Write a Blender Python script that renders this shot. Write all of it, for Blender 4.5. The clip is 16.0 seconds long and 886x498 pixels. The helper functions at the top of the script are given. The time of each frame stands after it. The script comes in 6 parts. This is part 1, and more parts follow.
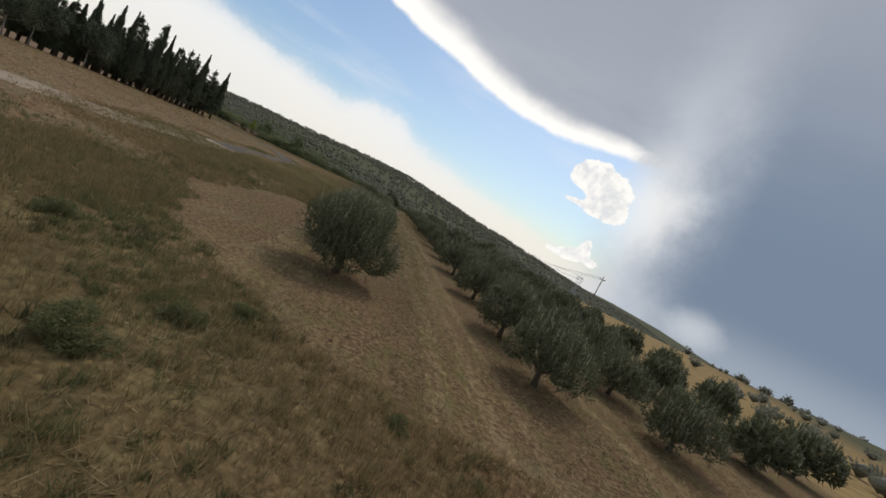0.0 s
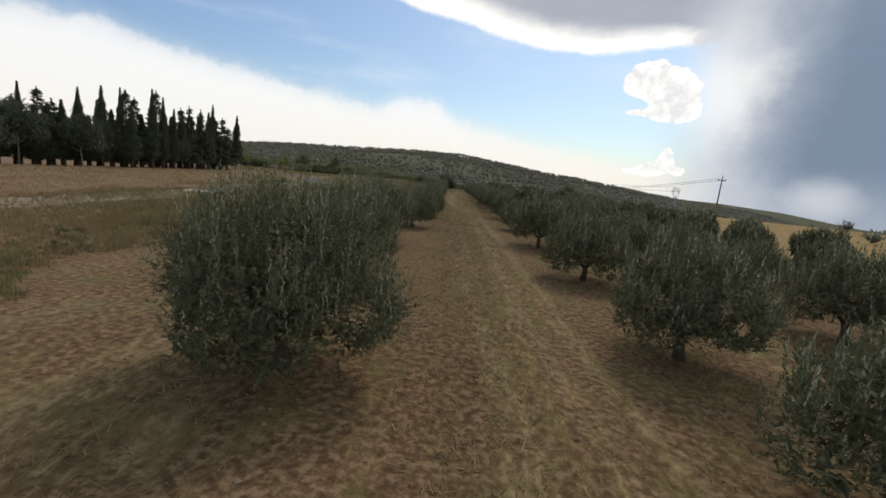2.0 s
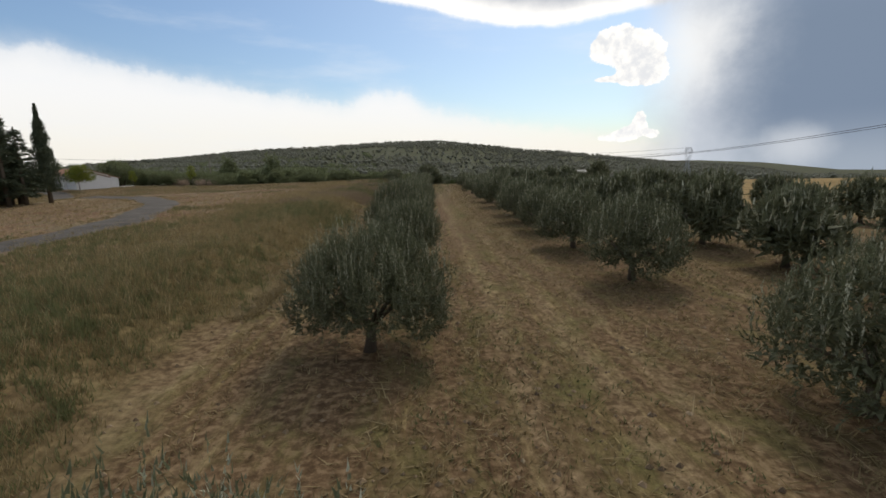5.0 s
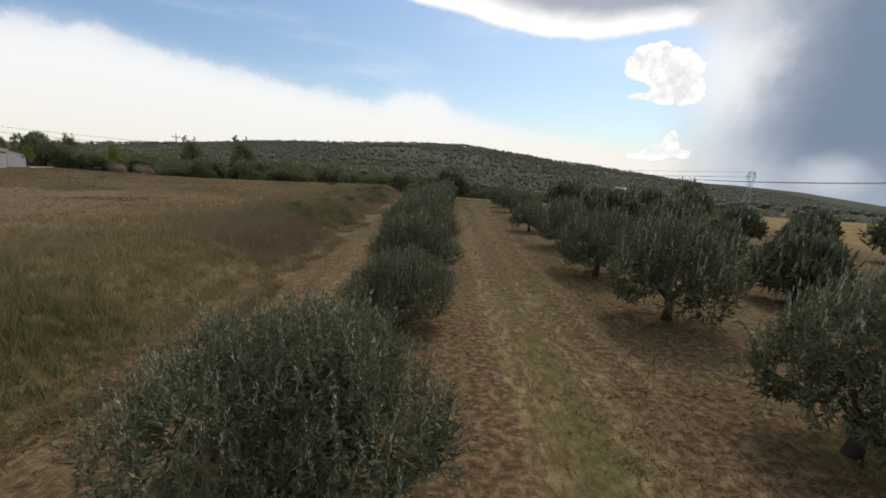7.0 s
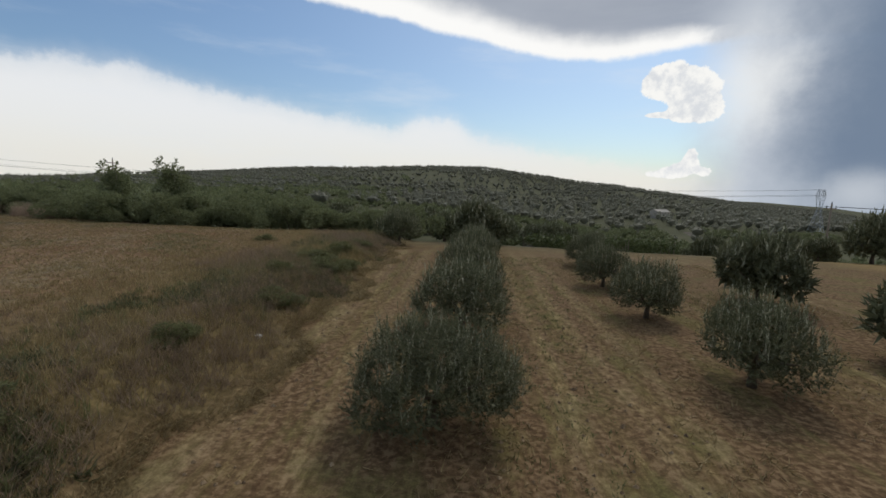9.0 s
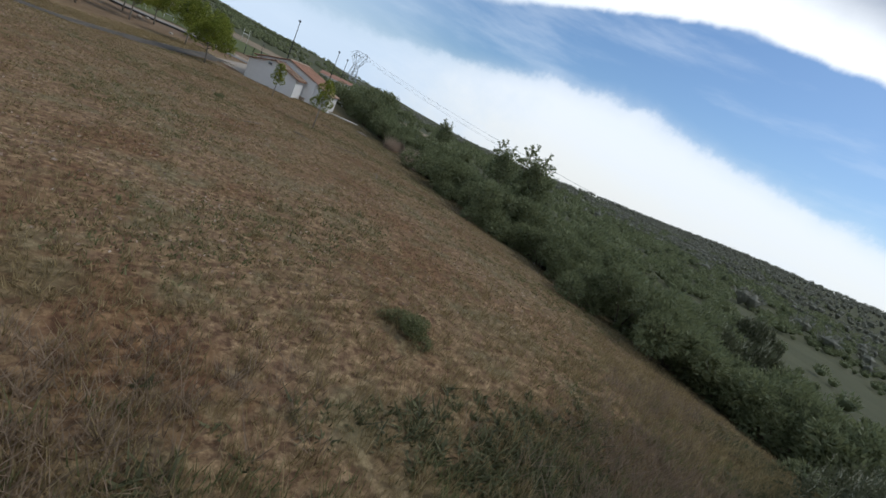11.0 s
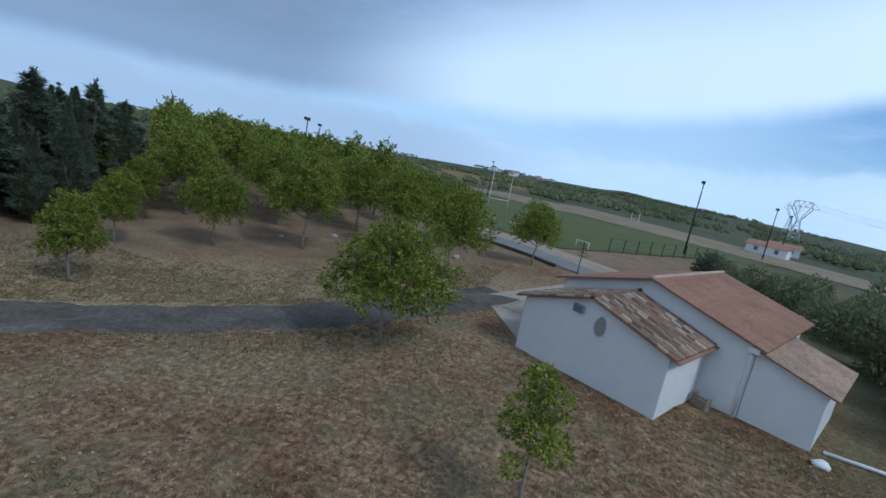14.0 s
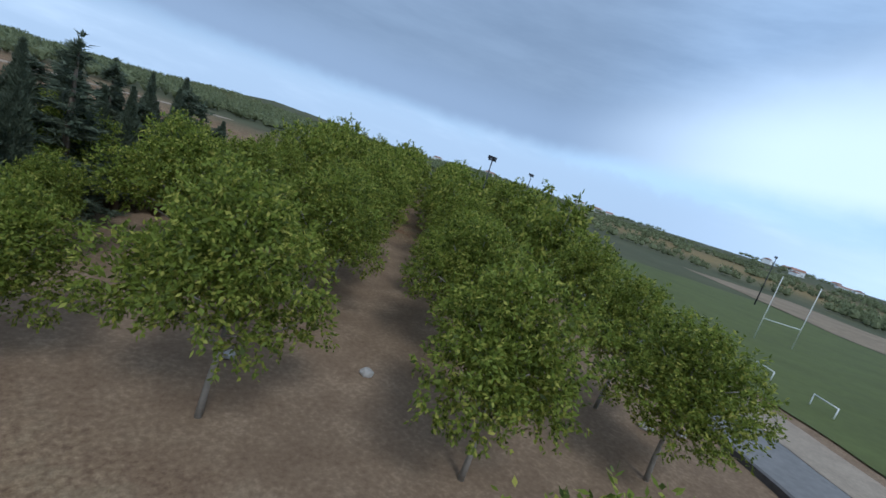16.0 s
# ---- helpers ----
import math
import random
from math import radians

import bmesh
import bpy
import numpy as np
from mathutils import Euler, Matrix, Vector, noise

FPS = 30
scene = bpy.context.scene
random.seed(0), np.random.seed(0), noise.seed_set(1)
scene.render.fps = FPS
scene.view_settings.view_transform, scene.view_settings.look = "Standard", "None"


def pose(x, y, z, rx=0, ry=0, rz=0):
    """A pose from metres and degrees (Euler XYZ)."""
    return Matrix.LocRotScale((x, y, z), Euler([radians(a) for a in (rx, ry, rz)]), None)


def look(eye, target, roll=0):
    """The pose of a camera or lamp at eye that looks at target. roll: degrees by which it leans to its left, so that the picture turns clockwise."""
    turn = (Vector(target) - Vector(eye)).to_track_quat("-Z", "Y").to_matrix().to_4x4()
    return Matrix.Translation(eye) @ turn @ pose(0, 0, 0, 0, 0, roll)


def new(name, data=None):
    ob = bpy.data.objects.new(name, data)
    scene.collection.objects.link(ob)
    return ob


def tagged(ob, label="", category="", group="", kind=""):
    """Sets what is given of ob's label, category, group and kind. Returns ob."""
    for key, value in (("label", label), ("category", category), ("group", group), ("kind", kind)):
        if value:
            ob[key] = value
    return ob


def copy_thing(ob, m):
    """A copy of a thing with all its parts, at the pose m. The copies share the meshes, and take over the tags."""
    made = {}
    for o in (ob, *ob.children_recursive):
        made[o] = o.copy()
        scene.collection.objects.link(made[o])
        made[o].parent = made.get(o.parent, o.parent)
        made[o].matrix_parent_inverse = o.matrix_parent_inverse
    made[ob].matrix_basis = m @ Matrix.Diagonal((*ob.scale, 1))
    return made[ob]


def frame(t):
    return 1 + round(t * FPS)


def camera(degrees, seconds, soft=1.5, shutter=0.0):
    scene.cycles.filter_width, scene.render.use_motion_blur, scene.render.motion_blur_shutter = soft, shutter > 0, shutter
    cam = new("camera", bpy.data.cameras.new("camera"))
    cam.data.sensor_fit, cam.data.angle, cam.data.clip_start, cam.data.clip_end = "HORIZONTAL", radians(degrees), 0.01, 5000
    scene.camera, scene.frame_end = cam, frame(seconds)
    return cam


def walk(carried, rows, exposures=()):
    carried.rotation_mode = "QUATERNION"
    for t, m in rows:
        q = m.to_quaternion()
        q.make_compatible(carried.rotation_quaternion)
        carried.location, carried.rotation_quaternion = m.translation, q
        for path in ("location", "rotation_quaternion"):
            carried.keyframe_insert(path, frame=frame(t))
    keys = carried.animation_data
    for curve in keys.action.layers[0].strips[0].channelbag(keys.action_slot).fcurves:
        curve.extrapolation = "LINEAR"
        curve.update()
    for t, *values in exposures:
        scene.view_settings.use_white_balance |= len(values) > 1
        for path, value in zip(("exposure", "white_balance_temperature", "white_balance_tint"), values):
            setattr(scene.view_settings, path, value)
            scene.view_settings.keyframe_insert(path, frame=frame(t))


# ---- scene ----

# ---------------------------------------------------------------- camera
cam = camera(89.9, 16.0, soft=1.6)
PATH = [
    (0, (-1.18, -72.22, 5.40), (0.52, -62.39, 4.70), 27.1),
    (0.5, (0.57, -70.27, 5.08), (1.81, -60.38, 4.27), 15.7),
    (1, (1.52, -67.37, 4.88), (2.51, -57.45, 4.12), 14.4),
    (1.5, (1.79, -63.46, 4.83), (2.25, -53.59, 3.25), 4.8),
    (2, (1.54, -58.78, 4.87), (1.66, -48.93, 3.16), 6.1),
    (2.5, (0.70, -52.89, 4.99), (0.67, -43.06, 3.15), 7.1),
    (3, (-0.34, -46.17, 5.30), (-0.29, -36.34, 3.47), 2.8),
    (3.5, (-1.22, -38.67, 5.68), (-1.06, -28.91, 3.49), -0.9),
    (3.7, (-0.86, -35.19, 5.68), (-0.68, -25.42, 3.54), -2.0),
    (5.8, (1.14, -0.07, 4.31), (1.76, 9.73, 2.38), 0.8),
    (6, (1.12, 3.20, 4.47), (1.60, 13.00, 2.53), 2.2),
    (6.5, (1.30, 11.07, 4.68), (1.54, 20.88, 2.75), 3.8),
    (7, (1.45, 19.34, 4.63), (1.44, 29.16, 2.76), 3.6),
    (7.5, (1.07, 27.36, 4.36), (0.93, 37.20, 2.61), 3.2),
    (8, (0.71, 35.15, 4.39), (0.45, 45.01, 2.75), 2.9),
    (8.5, (0.47, 42.41, 4.73), (0.08, 52.29, 3.25), 2.6),
    (9, (0.27, 49.91, 5.36), (-0.19, 59.80, 3.96), 2.4),
    (9.5, (-0.28, 57.28, 5.91), (-1.73, 67.06, 4.34), 5.6),
    (10, (-1.03, 64.39, 5.99), (-5.42, 73.14, 3.99), 18.6),
    (10.2, (-1.43, 67.30, 5.77), (-6.95, 75.41, 3.82), 22.6),
    (12.3, (-25.07, 84.59, 6.33), (-33.94, 87.64, 2.87), 15.6),
    (12.5, (-28.63, 85.45, 6.44), (-37.68, 87.91, 2.97), 13.3),
    (13, (-37.66, 86.90, 6.62), (-47.15, 87.97, 3.66), 8.7),
    (13.5, (-46.00, 87.62, 6.84), (-55.66, 86.60, 4.43), 7.3),
    (14, (-53.55, 87.91, 7.22), (-62.92, 84.93, 5.37), 10.5),
    (14.5, (-61.01, 87.65, 7.50), (-69.49, 82.55, 6.11), 16.3),
    (15, (-67.88, 85.99, 7.82), (-75.41, 79.61, 6.18), 27.7),
    (15.5, (-73.76, 83.42, 8.24), (-80.81, 76.56, 6.43), 21.6),
    (16, (-78.35, 79.79, 8.31), (-84.98, 72.54, 6.46), 18.1),
]
# the clip's camera brightens and cools its picture after the turn
EXPOSURES = [(0.0, 0.03, 6800, 10), (2.0, 0.15, 6800, 10), (7.5, 0.12, 6700, 10), (9.0, -0.06, 6600, 9), (10.2, -0.1, 6600, 9), (12.3, 0.62, 4800, 7), (12.6, 0.62, 4800, 7), (13.0, 0.42, 4550, 9), (13.5, 0.2, 4750, 2),
             (14.0, 0.08, 5050, 3), (14.5, 0.1, 6150, 8), (15.0, 0.19, 6000, 8), (15.5, 0.28, 5520, 6), (16.0, 0.33, 5250, 5)]
walk(cam, [(t, look(eye, target, roll)) for t, eye, target, roll in PATH], EXPOSURES)

# ---------------------------------------------------------------- node helpers


class Graph:
    """A small helper that writes shader nodes."""

    def __init__(self, tree):
        self.tree = tree
        tree.nodes.clear()

    def node(self, kind, ins=None, **props):
        n = self.tree.nodes.new(kind)
        for key, value in props.items():
            setattr(n, key, value)
        for key, value in (ins or {}).items():
            self.put(n.inputs[key], value)
        return n

    def put(self, socket, value):
        if hasattr(value, "is_linked"):
            self.tree.links.new(value, socket)
        else:
            socket.default_value = value

    def math(self, op, a, b=0.0, c=0.0, clamp=False):
        n = self.node("ShaderNodeMath", operation=op, use_clamp=clamp)
        for k, value in enumerate((a, b, c)):
            self.put(n.inputs[k], value)
        return n.outputs[0]

    def smooth(self, value, lo, hi):
        n = self.node("ShaderNodeMapRange", interpolation_type="SMOOTHSTEP")
        for key, v in (("Value", value), ("From Min", lo), ("From Max", hi)):
            self.put(n.inputs[key], v)
        return n.outputs["Result"]

    def mix(self, fac, a, b, blend="MIX"):
        n = self.node("ShaderNodeMix", data_type="RGBA", blend_type=blend)
        self.put(n.inputs[0], fac)
        self.put(n.inputs[6], a)
        self.put(n.inputs[7], b)
        return n.outputs[2]

    def noise(self, vector, scale, detail=4.0, rough=0.55, out=0):
        n = self.node("ShaderNodeTexNoise", {"Scale": scale, "Detail": detail, "Roughness": rough})
        if vector is not None:
            self.put(n.inputs["Vector"], vector)
        return n.outputs[out]

    def ramp(self, fac, stops, mode="LINEAR"):
        n = self.node("ShaderNodeValToRGB", {"Fac": fac})
        n.color_ramp.interpolation = mode
        e = n.color_ramp.elements
        e[0].position, e[0].color = stops[0][0], (*stops[0][1], 1)
        e[1].position, e[1].color = stops[-1][0], (*stops[-1][1], 1)
        for p, c in stops[1:-1]:
            e.new(p).color = (*c, 1)
        return n.outputs[0]

    def curve(self, fac, points, lo, hi, top):
        """A function of one value, by straight pieces between points (x, y)."""
        stops = [((x - lo) / (hi - lo), (y / top,) * 3) for x, y in points]
        x = self.math("DIVIDE", self.math("SUBTRACT", fac, lo), hi - lo, clamp=True)
        return self.math("MULTIPLY", self.ramp(x, stops), top)

    def scaled(self, vector, sx, sy, sz):
        n = self.node("ShaderNodeMapping")
        self.put(n.inputs["Vector"], vector)
        n.inputs["Scale"].default_value = (sx, sy, sz)
        return n.outputs[0]


def rgb(r, g, b):
    return (r, g, b, 1.0)


# ---------------------------------------------------------------- world: blue sky with a thunder cloud
SUN_AZ, SUN_EL = 24.0, 48.0
world = bpy.data.worlds.new("world")
scene.world = world
world.use_nodes = True
g = Graph(world.node_tree)
co = g.node("ShaderNodeTexCoord").outputs["Generated"]
sep = g.node("ShaderNodeSeparateXYZ", {"Vector": co})
az = g.math("MULTIPLY", g.math("ARCTAN2", sep.outputs[0], sep.outputs[1]), 57.29578)
az = g.math("SUBTRACT", az, g.math("MULTIPLY", g.math("GREATER_THAN", az, 100.0), 360.0))
el = g.math("MULTIPLY", g.math("ARCSINE", sep.outputs[2]), 57.29578)
sky = g.node("ShaderNodeTexSky", sky_type="NISHITA", sun_disc=False)
sky.sun_elevation, sky.sun_rotation = radians(SUN_EL), radians(SUN_AZ)
sky.air_density, sky.dust_density, sky.altitude = 1.0, 1.5, 100.0
blue = g.mix(1.0, sky.outputs[0], rgb(0.078, 0.093, 0.106), "MULTIPLY")
blue = g.mix(g.math("MULTIPLY", g.smooth(az, -56.0, -84.0), 0.7), blue, rgb(0.58, 0.68, 0.80))
n1 = g.math("SUBTRACT", g.noise(co, 9.0, 7.0, 0.6), 0.5)
n2 = g.math("SUBTRACT", g.noise(co, 30.0, 6.0, 0.6), 0.5)
n3 = g.math("SUBTRACT", g.noise(g.scaled(co, 1.0, 1.0, 5.0), 3.0, 6.0, 0.6), 0.5)
eln = g.math("ADD", el, g.math("ADD", g.math("MULTIPLY", n1, 2.0), g.math("MULTIPLY", n2, 0.9)))
# low bank of white haze and cloud
haze_top = g.curve(az, [(-180, 5), (-130, 5), (-100, 4.5), (-80, 4.5), (-62, 7), (-49, 10), (-39, 11), (-30, 9.8), (-17, 8),
                        (-9.3, 7.2), (-6, 8.9), (-2, 8.6), (0.5, 6.6), (14, 4.2), (22, 3), (30, 1.5), (180, 4)], -180, 180, 12)
lumpy = g.math("ADD", eln, g.math("MULTIPLY", n2, 1.4))
haze = g.math("ADD", g.math("MULTIPLY", g.smooth(g.math("SUBTRACT", haze_top, lumpy), -0.4, 1.0), 0.5), g.math("MULTIPLY", g.smooth(g.math("SUBTRACT", haze_top, eln), -1.8, 2.6), 0.5))
haze_tint = g.mix(g.smooth(el, 0.0, 8.0), rgb(0.86, 0.845, 0.80), rgb(0.88, 0.89, 0.91))
haze_tint = g.mix(g.smooth(g.math("ADD", az, g.math("MULTIPLY", n1, 25.0)), -48.0, -72.0), haze_tint, rgb(0.62, 0.71, 0.82))
haze_tint = g.mix(g.smooth(az, -85.0, -118.0), haze_tint, rgb(0.43, 0.495, 0.59))
col = g.mix(g.math("MULTIPLY", haze, 0.92), blue, haze_tint)
veil = g.math("MULTIPLY", g.smooth(n3, -0.05, 0.3), 0.35)
col = g.mix(veil, col, rgb(0.78, 0.83, 0.9))
# the great cloud sheet with its bright rim
edge = g.curve(az, [(-180, 4), (-130, 4.5), (-117, 6), (-97, 7.2), (-83, 9), (-73, 10.6), (-59, 14.4), (-51, 17.2), (-40, 20), (-33, 20.8),
                    (-22, 20), (-10, 19), (-5, 17.8), (0.5, 17.2), (6, 15.9), (11, 15.1), (16, 14.9), (22, 15.4), (30, 16), (45, 14), (60, 4), (180, 4)], -180, 180, 24)
deep = g.math("SUBTRACT", g.math("ADD", el, g.math("ADD", g.math("MULTIPLY", n1, 1.0), g.math("MULTIPLY", n2, 0.7))), edge)
rim = g.curve(az, [(-180, 5), (-125, 6), (-110, 10), (-95, 14), (-60, 13), (-40, 7), (-15, 3.5), (0, 3.0), (10, 2.4), (24, 1.8), (29, 1.0), (180, 3)], -180, 180, 15)
soft = g.math("MULTIPLY", g.smooth(az, -52.0, -75.0), 3.0)
sheet = g.smooth(g.math("DIVIDE", deep, g.math("ADD", soft, 1.0)), -0.25, 0.55)
shade = g.smooth(g.math("DIVIDE", g.math("ADD", deep, g.math("MULTIPLY", n3, 1.6)), rim), 0.45, 1.5)
azn = g.math("ADD", az, g.math("ADD", g.math("MULTIPLY", n1, 7.0), g.math("MULTIPLY", n2, 1.5)))
shade = g.math("MAXIMUM", shade, g.smooth(azn, 24.5, 28.5))
grey = g.mix(g.smooth(az, 12.0, 46.0), rgb(0.38, 0.42, 0.50), rgb(0.22, 0.295, 0.42))
grey = g.mix(g.smooth(n3, -0.25, 0.25), grey, g.mix(0.35, grey, rgb(0.70, 0.74, 0.80)))
grey = g.mix(g.smooth(el, 8.0, 32.0), grey, rgb(0.33, 0.37, 0.45))
grey = g.mix(g.smooth(az, -45.0, -90.0), grey, g.mix(g.smooth(n3, -0.25, 0.25), rgb(0.215, 0.26, 0.335), rgb(0.27, 0.32, 0.40)))
pale_grey = g.mix(g.smooth(n3, -0.25, 0.25), rgb(0.28, 0.35, 0.46), rgb(0.38, 0.46, 0.58))
grey = g.mix(g.math("MULTIPLY", g.smooth(az, -132.0, -108.0), g.smooth(az, -45.0, -90.0)), grey, pale_grey)
glow_a = g.math("DIVIDE", g.math("SUBTRACT", az, 29.0), 6.4)
glow_e = g.math("DIVIDE", g.math("SUBTRACT", el, 11.5), 7.0)
glow = g.smooth(g.math("ADD", g.math("SQRT", g.math("ADD", g.math("MULTIPLY", glow_a, glow_a), g.math("MULTIPLY", glow_e, glow_e))), n1), 1.15, 0.1)
grey = g.mix(g.math("MULTIPLY", glow, 0.9), grey, rgb(0.86, 0.88, 0.90))
white = g.mix(g.smooth(az, -40.0, -75.0), rgb(1.0, 1.0, 1.0), rgb(0.74, 0.79, 0.84))
white = g.mix(g.smooth(g.math("ADD", az, g.math("MULTIPLY", n1, 20.0)), -78.0, -104.0), white, rgb(0.70, 0.76, 0.83))
white = g.mix(g.smooth(az, -104.0, -130.0), white, rgb(0.29, 0.345, 0.44))
east = g.math("MAXIMUM", g.smooth(az, 72.0, 95.0), g.smooth(az, -205.0, -235.0))
white = g.mix(east, white, rgb(0.72, 0.75, 0.80))
grey = g.mix(east, grey, rgb(0.62, 0.65, 0.70))
right = g.math("MULTIPLY", g.smooth(azn, 22.5, 32.0), g.math("MULTIPLY", g.smooth(eln, 40.0, 12.0), g.math("SUBTRACT", 1.0, east)))
right_tone = g.mix(g.smooth(azn, 29.0, 40.0), rgb(0.56, 0.61, 0.69), g.mix(g.smooth(el, -1.0, 5.0), rgb(0.31, 0.37, 0.46), rgb(0.18, 0.24, 0.34)))
right_tone = g.mix(g.math("MULTIPLY", glow, 0.9), right_tone, rgb(0.86, 0.88, 0.90))
col = g.mix(sheet, col, g.mix(shade, white, grey))
col = g.mix(right, col, right_tone)
# heaped cloud at the end of the rim and a smaller one below it
heap = None
for ca, ce, ra, re, amount in ((21.2, 12.2, 1.7, 1.6, 1.0), (23.2, 12.8, 2.0, 1.7, 1.0), (25.9, 11.2, 2.3, 2.4, 1.0), (26.4, 9.2, 1.7, 1.3, 0.9), (24.0, 8.9, 1.6, 0.8, 0.95), (24.2, 10.7, 1.5, 1.3, 0.75), (21.6, 8.9, 1.3, 0.32, 1.0),
                               (25.6, 4.3, 0.8, 1.2, 0.95), (24.6, 3.1, 1.6, 0.9, 0.9), (22.6, 2.4, 2.4, 0.7, 0.7), (27.2, 2.8, 1.0, 0.8, 0.7)):
    da = g.math("DIVIDE", g.math("SUBTRACT", az, ca), ra)
    de = g.math("DIVIDE", g.math("SUBTRACT", el, ce), re)
    d = g.math("ADD", g.math("MULTIPLY", da, da), g.math("MULTIPLY", de, de))
    one = g.math("MULTIPLY", g.math("EXPONENT", g.math("MULTIPLY", d, -1.0)), amount)
    heap = one if heap is None else g.math("ADD", heap, one)
lump = g.math("SUBTRACT", g.noise(co, 55.0, 5.0, 0.6), 0.5)
heap = g.math("ADD", heap, g.math("ADD", g.math("MULTIPLY", n1, 0.35), g.math("ADD", g.math("MULTIPLY", n2, 0.75), g.math("MULTIPLY", lump, 0.55))))
puff = g.smooth(heap, 0.46, 0.60)
tone = g.math("ADD", g.math("MULTIPLY", lump, 2.2), g.math("ADD", g.math("MULTIPLY", n2, 1.6), g.math("MULTIPLY", heap, -0.25)))
col = g.mix(puff, col, g.mix(g.smooth(tone, -0.75, 0.15), rgb(0.72, 0.75, 0.80), rgb(0.97, 0.97, 0.96)))
# a pale tower in front of the grey
da = g.math("DIVIDE", g.math("SUBTRACT", az, 39.6), 3.0)
de = g.math("DIVIDE", g.math("SUBTRACT", el, 1.0), 2.2)
d = g.math("ADD", g.math("SQRT", g.math("ADD", g.math("MULTIPLY", da, da), g.math("MULTIPLY", de, de))), g.math("MULTIPLY", n1, 1.2))
col = g.mix(g.math("MULTIPLY", g.smooth(d, 1.5, 0.2), 0.6), col, rgb(0.66, 0.70, 0.76))
back = g.node("ShaderNodeBackground", {"Color": col, "Strength": 1.0})
g.node("ShaderNodeOutputWorld", {"Surface": back.outputs[0]})

sun = new("sun", bpy.data.lights.new("sun", "SUN"))
sun.data.energy, sun.data.angle, sun.data.color = 1.4, radians(14), (1.0, 0.93, 0.84)
sa, se = radians(SUN_AZ), radians(SUN_EL)
sun.matrix_world = look((0, 0, 60), (-math.sin(sa) * math.cos(se) * 50, -math.cos(sa) * math.cos(se) * 50, 60 - math.sin(se) * 50))
sun.location = (40, 60, 80)


# ---------------------------------------------------------------- the lie of the land
def sm(a, b, x):
    s = np.clip((np.asarray(x, float) - a) / (b - a), 0, 1)
    return s * s * (3 - 2 * s)


SKYLINE = [(-180, -2.2), (-168, -1.3), (-163, -0.1), (-157, 0.75), (-151, 0.5), (-144, -0.1), (-130, 0.3), (-117, 0.3), (-96, 0.6), (-84, 0.55), (-72, 0.1), (-60, -1.0), (-52, -1.5), (-45, -1.1),
           (-38, -0.1), (-30, 0.4), (-21, 1.1), (-14, 1.6), (-5, 2.15), (2, 2.3), (5.5, 1.9), (12, 1.25), (18, 0.8), (24, 0.15), (30, -0.6), (38, -1.1), (44, -1.9), (50, -1.9), (60, -1.2), (90, 0.2), (150, 0.0), (180, -2.2)]


def land(x, y):
    """Height of the ground."""
    x, y = np.asarray(x, float), np.asarray(y, float)
    z = -0.004 * np.clip(y, -120, 120)
    # bank between the olive rows and the field
    z = z + 1.0 * sm(-5.2, -8.8, x) * sm(-45, -12, y) * sm(115, 88, y) * sm(-62, -12, x)
    # walnut orchard lies lower
    z = z - 0.9 * sm(-50, -66, x) * sm(84, 66, y)
    # valley to the north and east
    r = np.hypot(x, y - 40)
    z = z - 5.0 * sm(84, 150, y) * sm(-75, -5, x) - 3.5 * sm(100, 220, y) * sm(-5, -75, x)
    z = z - 1.6 * sm(28, 60, x) * sm(90, 40, y)
    drop = 6.0 * sm(98, 155, y) * sm(-10, 60, x)
    z = z - drop
    # knoll to the east
    z = z + 3.0 * sm(90, 330, x) * sm(120, 300, r) * sm(420, 300, r)
    # ring of hills
    a = np.degrees(np.arctan2(x, y - 40))
    el = np.interp(a, [p[0] for p in SKYLINE], [p[1] for p in SKYLINE])
    rise = 4.5 + 1150 * np.tan(np.radians(el)) + 6.0 * sm(84, 150, y) + drop
    beyond = np.where(rise > 0, 1 - 0.75 * sm(1150, 2400, r), 1 + np.clip(r - 1150, 0, 4000) / 1150)
    z = z + rise * sm(260, 1150, r) * beyond
    # small bumps
    z = z + 0.05 * np.sin(x * 0.9 + 1.3 * np.sin(y * 0.31)) * np.cos(y * 0.57 + np.sin(x * 0.4))
    z = z + (0.5 * np.sin(x * 0.031 + 1) * np.cos(y * 0.027) + 2.5 * np.sin(x * 0.013) * np.cos(y * 0.011 + 2) * sm(300, 700, r)) * sm(120, 260, r)
    return z


def ground_at(x, y):
    return float(land(x, y))


# ---------------------------------------------------------------- materials
def material(name):
    m = bpy.data.materials.new(name)
    m.use_nodes = True
    return m, Graph(m.node_tree)


def finish(gr, base, rough=0.9, bump=None, strength=0.4, distance=0.02, metal=0.0, spec=0.3):
    b = gr.node("ShaderNodeBsdfPrincipled", {"Base Color": base, "Roughness": rough, "Metallic": metal, "Specular IOR Level": spec})
    if bump is not None:
        n = gr.node("ShaderNodeBump", {"Height": bump, "Strength": strength, "Distance": distance})
        gr.put(b.inputs["Normal"], n.outputs[0])
    gr.node("ShaderNodeOutputMaterial", {"Surface": b.outputs[0]})


